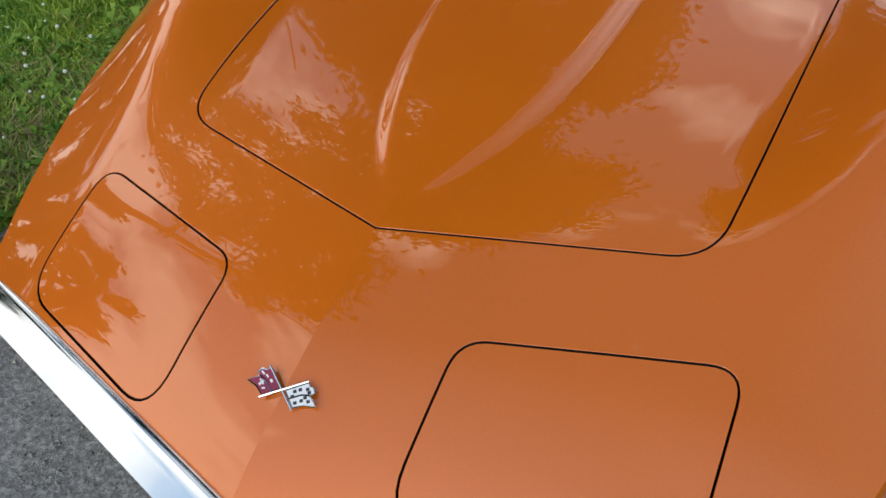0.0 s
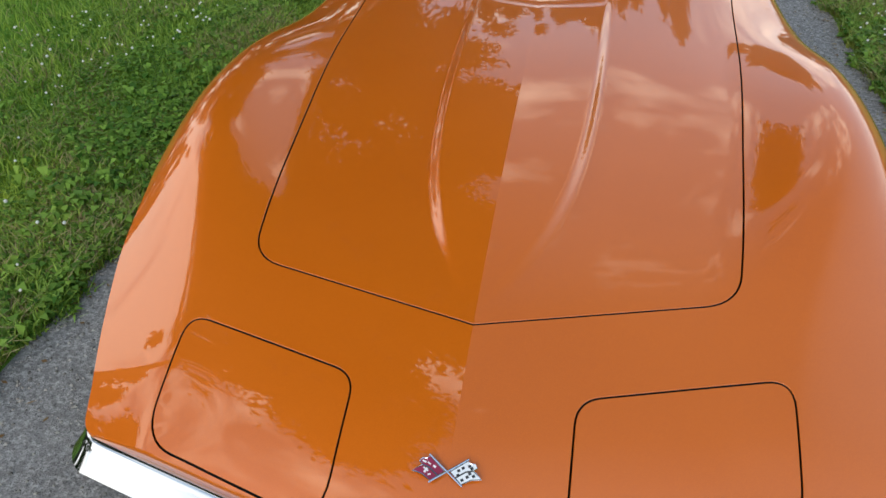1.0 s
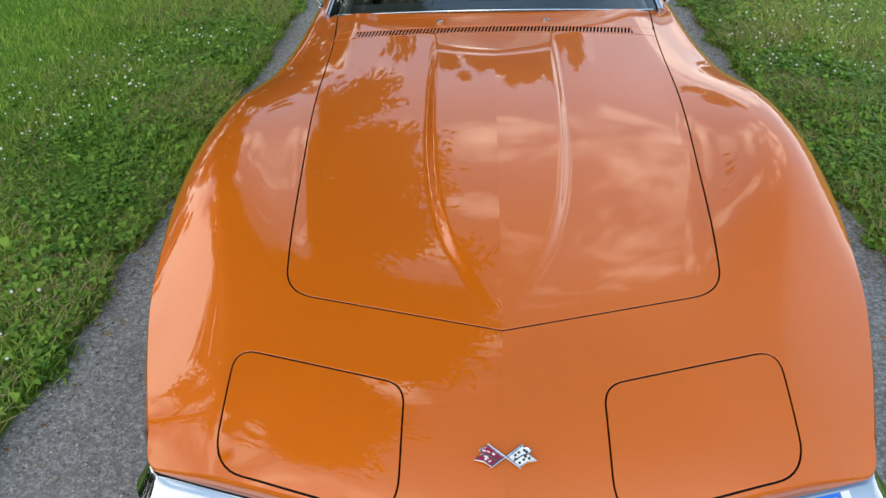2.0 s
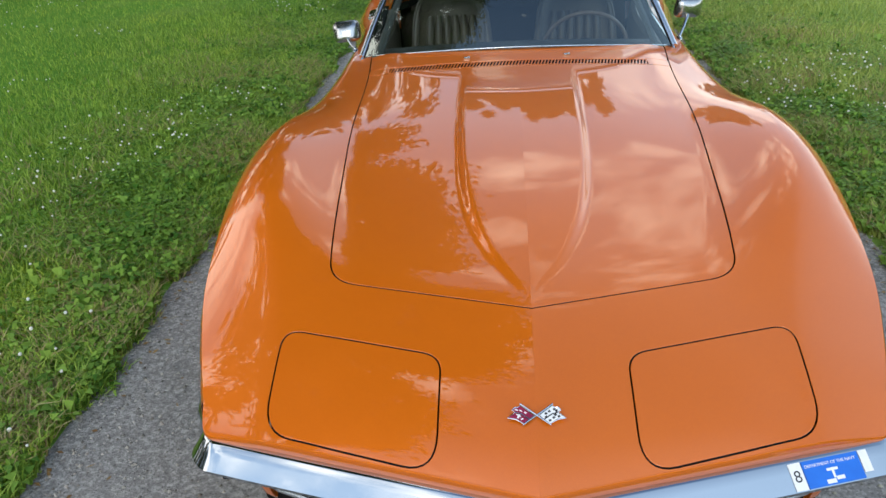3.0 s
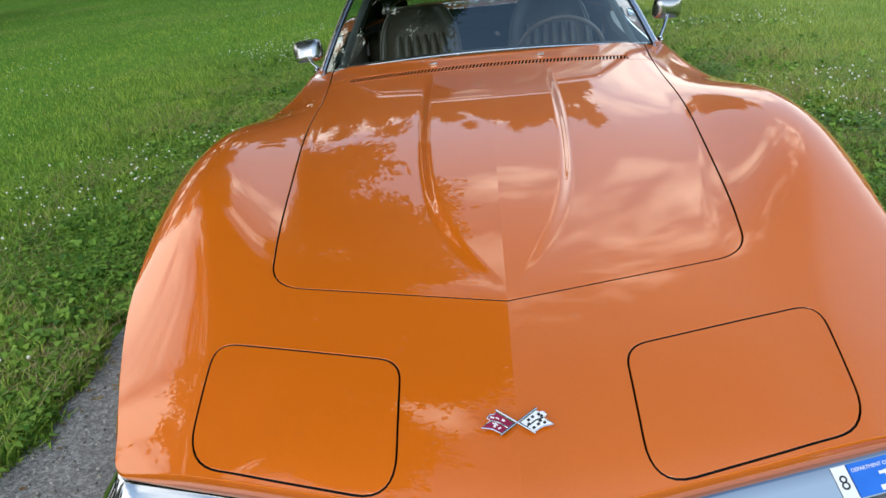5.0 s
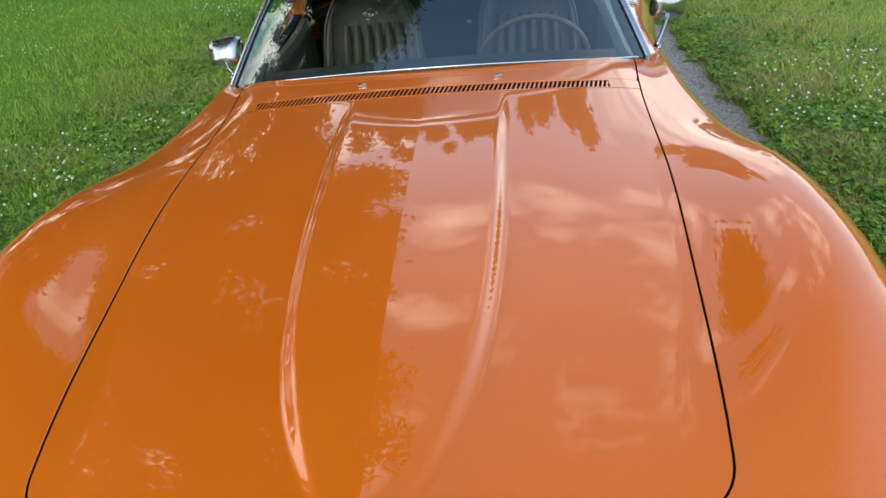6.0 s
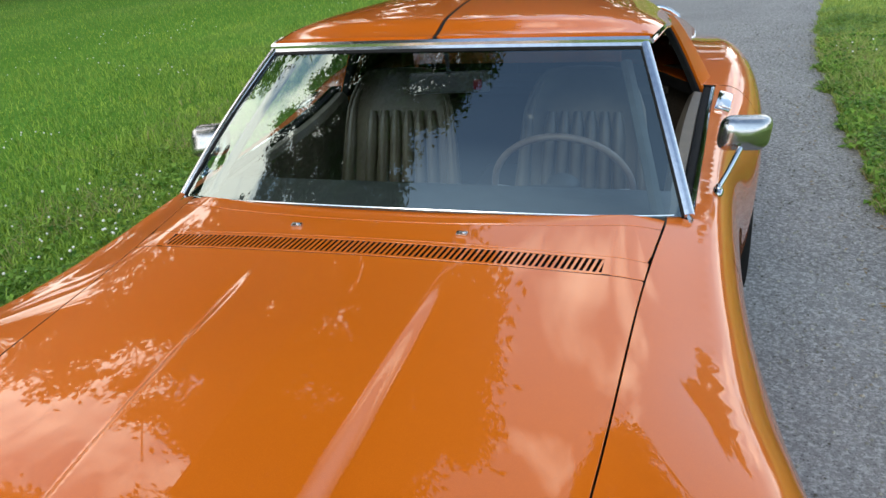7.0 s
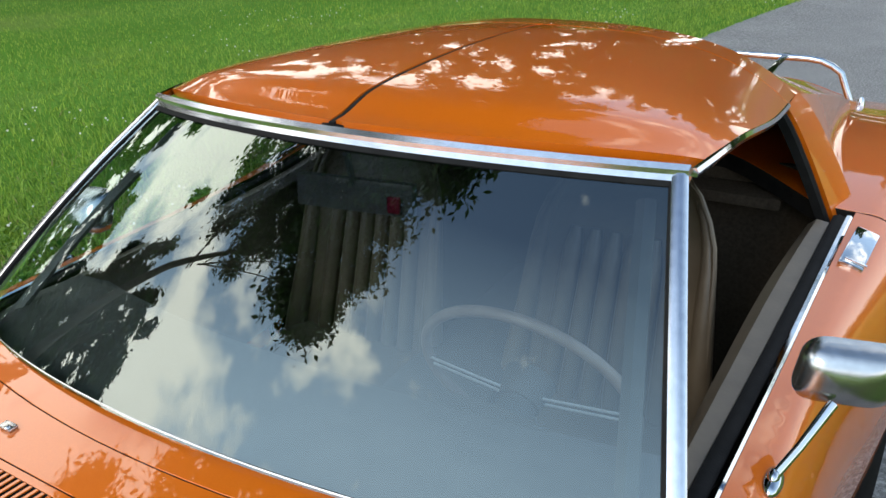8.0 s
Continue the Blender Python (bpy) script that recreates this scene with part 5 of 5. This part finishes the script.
tuft = lambda x, y: 0.035 + 0.05 * np.array([noise.noise((a * 1.3, b * 1.3, 0.0)) + 0.5 for a, b in zip(x, y)]).clip(0, 1)
lowcut = lambda x, y: 0.028 + 0.03 * np.array([noise.noise((a * 0.8, b * 0.8, 5.0)) + 0.5 for a, b in zip(x, y)]).clip(0, 1)
blades("grass", 120000, beside(-1, 2.6, -3.5, 9.5, 1.7), tuft, BLADE, "uneven green grass along the path", 3)
blades("grass", 90000, beside(1, 2.4, -3.5, 11.5, 1.7), tuft, PALEBLADE, "uneven yellow-green grass along the path", 4)
blades("grass", 200000, beside(-1, 20.0, -3.5, 30.0, 2.2), lowcut, BLADE, "short mown green grass", 7)
blades("grass", 140000, beside(1, 13.0, -3.5, 28.0, 2.2), lowcut, PALEBLADE, "short mown yellow-green grass", 8)
blades("dry_grass", 70000, beside(-1, 1.1, -2.5, 9.0, 1.3), tuft, DRYBLADE, "dry straw-coloured grass at the path's edge", 5, lean=0.8, patchy=0.35)
blades("dry_grass", 44000, beside(1, 1.1, -1.5, 9.0, 1.3), tuft, DRYBLADE, "dry straw-coloured grass at the path's edge", 6, lean=0.8, patchy=0.35)


def weeds(n, region, seed):
    """Broad-leaved rosettes in the rough edge."""
    rng = np.random.default_rng(seed)
    x, y = region(rng, n)
    verts, faces = [], []
    for a, b in zip(x, y):
        z = float(lawn_height(np.array(a), np.array(b)))
        for k in range(rng.integers(4, 8)):
            t = rng.uniform(0, 6.28)
            big = rng.uniform(0.8, 1.7)
            r, w, h = big * rng.uniform(0.02, 0.045), big * rng.uniform(0.007, 0.014), rng.uniform(0.02, 0.065)
            c, s = math.cos(t), math.sin(t)
            i = len(verts)
            verts += [(a, b, z + 0.01), (a + c * r * 0.5 - s * w, b + s * r * 0.5 + c * w, z + h), (a + c * r, b + s * r, z + h * 0.8), (a + c * r * 0.5 + s * w, b + s * r * 0.5 - c * w, z + h)]
            faces.append((i, i + 1, i + 2, i + 3))
    me = bpy.data.meshes.new("weeds")
    me.from_pydata(verts, [], faces)
    me.materials.append(WEED)
    return tagged(piece("weeds", me, None), "broad-leaved green weeds along the path's edge", "plant", kind="stuff")


weeds(1700, beside(-1, 0.8, -0.8, 8.0, 1.2), 15)
weeds(1200, beside(1, 0.7, 0.8, 8.0, 1.2), 16)


def ground_leaves(n, region, seed, label):
    """Small rounded leaves that mat the sward by the path."""
    rng = np.random.default_rng(seed)
    x, y = region(rng, n)
    patch = np.array([noise.noise((a * 2.1, b * 2.1, 4.0)) for a, b in zip(x, y)])
    keep = rng.uniform(-0.5, 0.5, len(x)) < patch + 0.15
    x, y, patch = x[keep], y[keep], patch[keep]
    n = len(x)
    z = lawn_height(x, y) + rng.uniform(0.012, 0.035, n) + 0.05 * np.clip(patch + 0.2, 0, 1) * rng.uniform(0.3, 1, n)
    a, tilt = rng.uniform(0, 2 * np.pi, n), rng.uniform(-0.5, 0.7, n)
    r = rng.uniform(0.006, 0.014, n)
    c, s = np.cos(a) * r, np.sin(a) * r
    corners = [(-1, 0, 0), (-0.1, 0.75, 0.5), (1, 0.35, 1), (1, -0.35, 1), (-0.1, -0.75, 0.5)]
    verts = np.stack([np.stack([x + c * u - s * v, y + s * u + c * v, z + r * h * tilt], 1) for u, v, h in corners], 1).reshape(-1, 3)
    me = bpy.data.meshes.new("ground_leaves")
    me.from_pydata(verts.tolist(), [], (np.arange(n)[:, None] * 5 + np.arange(5)).tolist())
    me.materials.append(WEED)
    return tagged(piece("ground_leaves", me, None), label, "plant", kind="stuff")


ground_leaves(70000, beside(-1, 1.3, -1.5, 8.5, 1.2), 61, "small green clover leaves matting the path's edge")
ground_leaves(50000, beside(1, 1.2, 0.5, 9.5, 1.2), 62, "small green clover leaves matting the path's edge")


def clover(n, region, seed):
    rng = np.random.default_rng(seed)
    x, y = region(rng, n)
    keep = np.array([noise.noise((a * 0.6, b * 0.6, 7.0)) > 0.16 + 0.4 * rng.uniform() ** 2 for a, b in zip(x, y)])
    x, y = x[keep], y[keep]
    bm = bmesh.new()
    for a, b in zip(x, y):
        r = rng.uniform(0.004, 0.0082)
        bmesh.ops.create_icosphere(bm, subdivisions=1, radius=r, matrix=Matrix.Translation((a, b, float(lawn_height(np.array(a), np.array(b))) + rng.uniform(0.05, 0.10))))
    me = bpy.data.meshes.new("clover_flowers")
    bm.to_mesh(me)
    bm.free()
    me.materials.append(WHITEPETAL)
    return tagged(piece("clover_flowers", me, None), "scattered small white clover flowers in the grass", "flower", kind="stuff")


clover(2600, beside(-1, 4.6, -0.5, 13.0, 1.0), 11)
clover(2600, beside(1, 4.0, 1.5, 14.0, 1.0), 12)


def gravel(n, seed):
    """Loose chips of stone along both edges of the path."""
    rng = np.random.default_rng(seed)
    side = np.where(rng.uniform(0, 1, n) < 0.55, -1.0, 1.0)
    y = rng.uniform(-3.0, 9.0, n)
    x = path_centre(y) + side * (1.50 - 0.95 * rng.uniform(0, 1, n) ** 1.7)
    r = rng.uniform(0.0025, 0.0075, n) * rng.uniform(0.6, 1.3, n)
    a = rng.uniform(0, 6.28, n)
    corners = np.array([(1, 0, 0), (0.2, 0.8, 0.1), (-0.9, 0.3, 0), (-0.3, -0.8, 0.1), (0.1, 0.1, 0.75), (0, 0, -0.5)])
    c, s = np.cos(a)[:, None], np.sin(a)[:, None]
    px, py, pz = corners[:, 0][None], corners[:, 1][None], corners[:, 2][None]
    z = -0.012 * (np.abs(x - path_centre(y)) / 1.5) ** 2 + r * 0.3
    verts = np.stack([x[:, None] + r[:, None] * (c * px - s * py), y[:, None] + r[:, None] * (s * px + c * py), z[:, None] + r[:, None] * pz], -1).reshape(-1, 3)
    tri = np.array([(0, 1, 4), (1, 2, 4), (2, 3, 4), (3, 0, 4), (1, 0, 5), (2, 1, 5), (3, 2, 5), (0, 3, 5)])
    faces = (np.arange(n)[:, None, None] * 6 + tri[None]).reshape(-1, 3)
    me = bpy.data.meshes.new("gravel")
    me.from_pydata(verts.tolist(), [], faces.tolist())
    me.materials.append(STONE)
    return tagged(piece("gravel", me, None), "loose grey stone chips along the path's edges", "gravel", kind="stuff")


gravel(20000, 51)


def litter(n, seed):
    """Small dead leaves and straw bits lying by the path's edge."""
    rng = np.random.default_rng(seed)
    verts, faces = [], []
    for _ in range(n):
        y = rng.uniform(-2.5, 8.0)
        side = -1 if rng.uniform() < 0.6 else 1
        x = float(path_centre(y)) + side * (1.46 - 0.3 * rng.uniform() ** 2)
        a, r, w, h = rng.uniform(0, 6.28), rng.uniform(0.006, 0.018), rng.uniform(0.003, 0.008), rng.uniform(0.002, 0.006)
        c, s = math.cos(a), math.sin(a)
        i = len(verts)
        verts += [(x - c * r, y - s * r, -0.008), (x - s * w, y + c * w, -0.010 + h), (x + c * r, y + s * r, -0.006), (x + s * w, y - c * w, -0.010 + h * 0.6)]
        faces.append((i, i + 1, i + 2, i + 3))
    me = bpy.data.meshes.new("dead_leaves")
    me.from_pydata(verts, [], faces)
    me.materials.append(LITTER)
    return tagged(piece("dead_leaves", me, None), "dry brown leaf bits on the asphalt's edge", "leaf litter", kind="stuff")


litter(700, 52)


# ---- trees ----
def build_tree(name, at, height, spread, crown_low, seed, leaves, leaf, label, shift=(0, 0), stout=0.022, boughs=()):
    rng = np.random.default_rng(seed)
    tree = thing(name, label, "tree", "trees round the lawn", at=at)
    bm = bmesh.new()
    r0 = height * stout
    tube(bm, [(0, 0, -0.2), (0.02 * height, 0.0, height * 0.2), (0.0, 0.02 * height, height * 0.5), (0.02 * height, 0, height * 0.85)], [r0 * 1.3, r0, r0 * 0.65, r0 * 0.15], 10)
    tips = []
    clumps = []
    # boughs that spread wide: (x, y, z) from the tree's foot, and how far their foliage reaches
    for bx, by, bz, rx, ry, rz, *thin in boughs:
        z0 = bz * rng.uniform(0.86, 0.97)
        if thin:
            # a thin spray that hangs from the crown above it
            tube(bm, [(bx * 0.8, by * 0.85, 9.6), (bx * 0.95, by * 0.95, 8.2), (bx, by, bz)], [r0 * 0.10, r0 * 0.08, r0 * 0.04], 7)
        else:
            tube(bm, [(0, 0, z0), (bx * 0.5, by * 0.5, z0 + (bz - z0) * 0.7 + 0.7), (bx, by, bz)], [r0 * 0.16, r0 * 0.09, r0 * 0.04], 7)
        for _ in range(int((9 + 5.5 * rx * ry) * (thin[0] if thin else 1))):
            d = rng.normal(0, 1, 3)
            d /= np.linalg.norm(d)
            p = np.array((bx, by, bz)) + d * (rx, ry, rz) * rng.uniform(0.35, 1.0)
            clumps.append(p)
            if rng.uniform() < 0.35:
                tube(bm, [(bx, by, bz), tuple((np.array((bx, by, bz)) + p) / 2 + (0, 0, 0.15)), tuple(p)], [r0 * 0.08, r0 * 0.05, r0 * 0.02], 5)
    for k in range(0 if boughs else 16):
        a = k * 2.4 + rng.uniform(-0.4, 0.4)
        z0 = height * rng.uniform(crown_low, 0.75)
        reach = spread * rng.uniform(0.55, 1.0)
        end = (math.cos(a) * reach + shift[0], math.sin(a) * reach + shift[1], z0 + height * rng.uniform(0.02, 0.22))
        mid = (end[0] * 0.45, end[1] * 0.45, z0 + (end[2] - z0) * 0.6)
        tube(bm, [(0, 0, z0 * 0.85), mid, end], [r0 * 0.45, r0 * 0.25, r0 * 0.06], 6)
        tips += [np.array(end), np.array(mid) * 0.5 + np.array(end) * 0.5]
    part("trunk", bm, BARK, tree, "rough brown trunk and limbs")
    for t in tips:
        for _ in range(3):
            clumps.append(t + rng.normal(0, 1, 3) * (spread * 0.20, spread * 0.20, height * 0.055))
    for _ in range(0 if boughs else 52):
        a, rr = rng.uniform(0, 6.28), spread * math.sqrt(rng.uniform(0, 0.8))
        clumps.append(np.array((math.cos(a) * rr + shift[0] * 0.7, math.sin(a) * rr + shift[1] * 0.7, height * rng.uniform(crown_low + 0.1, 0.98 - 0.25 * rr / spread))))
    if crown_low < 0.1:
        # drooping boughs
        for _ in range(26):
            a, rr = rng.uniform(0, 6.28), spread * rng.uniform(0.25, 0.8)
            clumps.append(np.array((math.cos(a) * rr, math.sin(a) * rr, rng.uniform(1.9, 4.0))))
    c = np.array(clumps) - (0, 0, height * 0.02)
    pick = c[rng.integers(0, len(c), leaves)]
    p = pick + rng.normal(0, 1, (leaves, 3)) * ((0.27, 0.27, 0.24) if boughs else (spread * 0.046, spread * 0.046, height * 0.02))
    d1 = rng.normal(0, 1, (leaves, 3))
    d1[:, 2] *= 0.6
    d1 /= np.linalg.norm(d1, axis=1)[:, None]
    d2 = np.cross(d1, rng.normal(0, 1, (leaves, 3)))
    d2 /= np.linalg.norm(d2, axis=1)[:, None]
    s = leaf * rng.uniform(0.6, 1.3, (leaves, 1))
    verts = np.stack([p - d1 * s, p + d2 * s * 0.45, p + d1 * s, p - d2 * s * 0.45], 1).reshape(-1, 3)
    i = np.arange(leaves) * 4
    me = bpy.data.meshes.new("crown")
    me.from_pydata(verts.tolist(), [], np.stack([i, i + 1, i + 2, i + 3], 1).tolist())
    me.materials.append(LEAF)
    piece("crown", me, tree, "uneven crown of dark green leaves")
    return tree


maple_boughs = [(5.3, 5.9, 10.4, 2.8, 3.0, 3.2), (6.9, 8.5, 8.6, 1.4, 2.2, 2.3), (2.9, 8.2, 10.4, 3.0, 3.0, 3.6), (1.4, 3.4, 11.5, 3.4, 3.2, 3.3), (4.5, 1.9, 10.4, 2.8, 1.8, 3.1, 0.8), (6.5, 2.9, 9.8, 1.6, 1.5, 2.5),
                (5.4, -0.1, 9.3, 1.0, 0.9, 2.2), (5.1, -1.1, 9.4, 0.6, 0.6, 1.0), (1.2, 0.4, 10.8, 2.0, 1.1, 2.0, 0.45), (6.0, 11.9, 9.2, 1.6, 2.3, 3.0), (7.6, 4.9, 10.6, 0.9, 1.8, 1.6), (4.4, 9.4, 6.6, 3.4, 3.2, 1.5, 0.55), (3.5, 12.1, 7.0, 2.6, 2.4, 1.8, 0.5), (0.8, 8.6, 6.5, 2.8, 2.6, 1.4, 0.8)]
build_tree("maple_tree", (-9.5, 0.6, 0.0), 15.0, 6.6, 0.46, 21, 170000, 0.1, "tall leafy tree overhanging the path", stout=0.013, boughs=maple_boughs)
build_tree("maple_tree", (-20.0, -2.2, 0.0), 14.5, 4.2, 0.2, 27, 42000, 0.19, "leafy tree across the lawn")
build_tree("maple_tree", (-15.5, 7.0, 0.0), 7.0, 3.2, 0.12, 28, 40000, 0.12, "young leafy tree beyond the lawn")
build_tree("maple_tree", (-16.5, 2.4, 0.0), 7.5, 3.0, 0.12, 29, 40000, 0.12, "young leafy tree beyond the lawn")
build_tree("maple_tree", (-15.0, 13.0, 0.0), 6.0, 3.4, 0.12, 26, 40000, 0.13, "young leafy tree beyond the lawn")
build_tree("maple_tree", (-13.5, 18.0, 0.0), 6.5, 3.2, 0.15, 22, 40000, 0.12, "young leafy tree beyond the lawn")
for k, (tx, ty, th) in enumerate(((-3.6, 33.0, 15.0), (-6.0, 41.0, 17.0), (-10.5, 35.0, 18.0), (16.0, 58.0, 12.0), (27.0, 60.0, 10.0))):
    build_tree("oak_tree", (tx, ty, 0.3), th, th * 0.38, 0.2, 40 + k, 32000, 0.2, "large leafy tree at the end of the lawn")
build_tree("oak_tree", (2.0, 37.0, 0.3), 19.0, 4.2, 0.48, 47, 34000, 0.2, "tall round-crowned tree at the end of the lawn")
build_tree("park_tree", (-17.25, 30.2, 0.0), 14.0, 6.5, 0.05, 23, 36000, 0.2, "park tree with low boughs on the far lawn", stout=0.011)
build_tree("park_tree", (-18.6, 38.6, 0.0), 10.0, 4.2, 0.08, 24, 16000, 0.2, "small park tree on the far lawn", stout=0.012)
build_tree("park_tree", (-33.0, 40.0, 0.4), 10.0, 4.5, 0.30, 25, 7000, 0.22, "small park tree on the far lawn")


def foliage_mass(name, boxes, n, leaf, seed, label, category, material):
    """Clumped leaves filling a row of mounds: (x, y, z, rx, ry, rz)."""
    rng = np.random.default_rng(seed)
    b = np.array(boxes, float)
    vol = (b[:, 3] * b[:, 5]) / (b[:, 3] * b[:, 5]).sum()
    k = rng.choice(len(b), n, p=vol)
    d = rng.normal(0, 1, (n, 3))
    d /= np.linalg.norm(d, axis=1)[:, None]
    d[:, 2] = np.abs(d[:, 2])
    p = b[k, :3] + d * b[k, 3:] * rng.uniform(0.6, 1.12, (n, 1))
    a1 = rng.normal(0, 1, (n, 3))
    a1 /= np.linalg.norm(a1, axis=1)[:, None]
    a2 = np.cross(a1, d)
    a2 /= np.maximum(np.linalg.norm(a2, axis=1), 1e-6)[:, None]
    s = leaf * rng.uniform(0.5, 1.4, (n, 1))
    verts = np.stack([p - a1 * s, p + a2 * s * 0.5, p + a1 * s, p - a2 * s * 0.5], 1).reshape(-1, 3)
    i = np.arange(n) * 4
    me = bpy.data.meshes.new(name)
    me.from_pydata(verts.tolist(), [], np.stack([i, i + 1, i + 2, i + 3], 1).tolist())
    me.materials.append(material)
    return tagged(piece(name, me, None), label, category, kind="stuff")


rng = np.random.default_rng(31)
hedge = [(-10.4 + i * 0.42 + rng.uniform(-0.3, 0.3), 25.6 + i * 2.1 + rng.uniform(-1, 1), 0.1, 1.4, 1.8, 1.2 + rng.uniform(0, 0.7)) for i in range(12)]
foliage_mass("shrub_border", hedge, 70000, 0.075, 32, "dark green shrub border at the far edge of the lawn", "shrub", BUSHLEAF)
woods = []
for i in range(90):
    a = i / 90 * 2 * math.pi
    rr = rng.uniform(110, 140)
    if -0.6 < math.atan2(math.sin(a) * rr, math.cos(a) * rr) < 0.2:
        continue
    woods.append((math.cos(a) * rr, math.sin(a) * rr, 0.5, 9, 9, rng.uniform(9, 17)))
foliage_mass("far_woods", woods, 60000, 1.1, 33, "distant dark green woods round the lawn", "woods", BUSHLEAF)
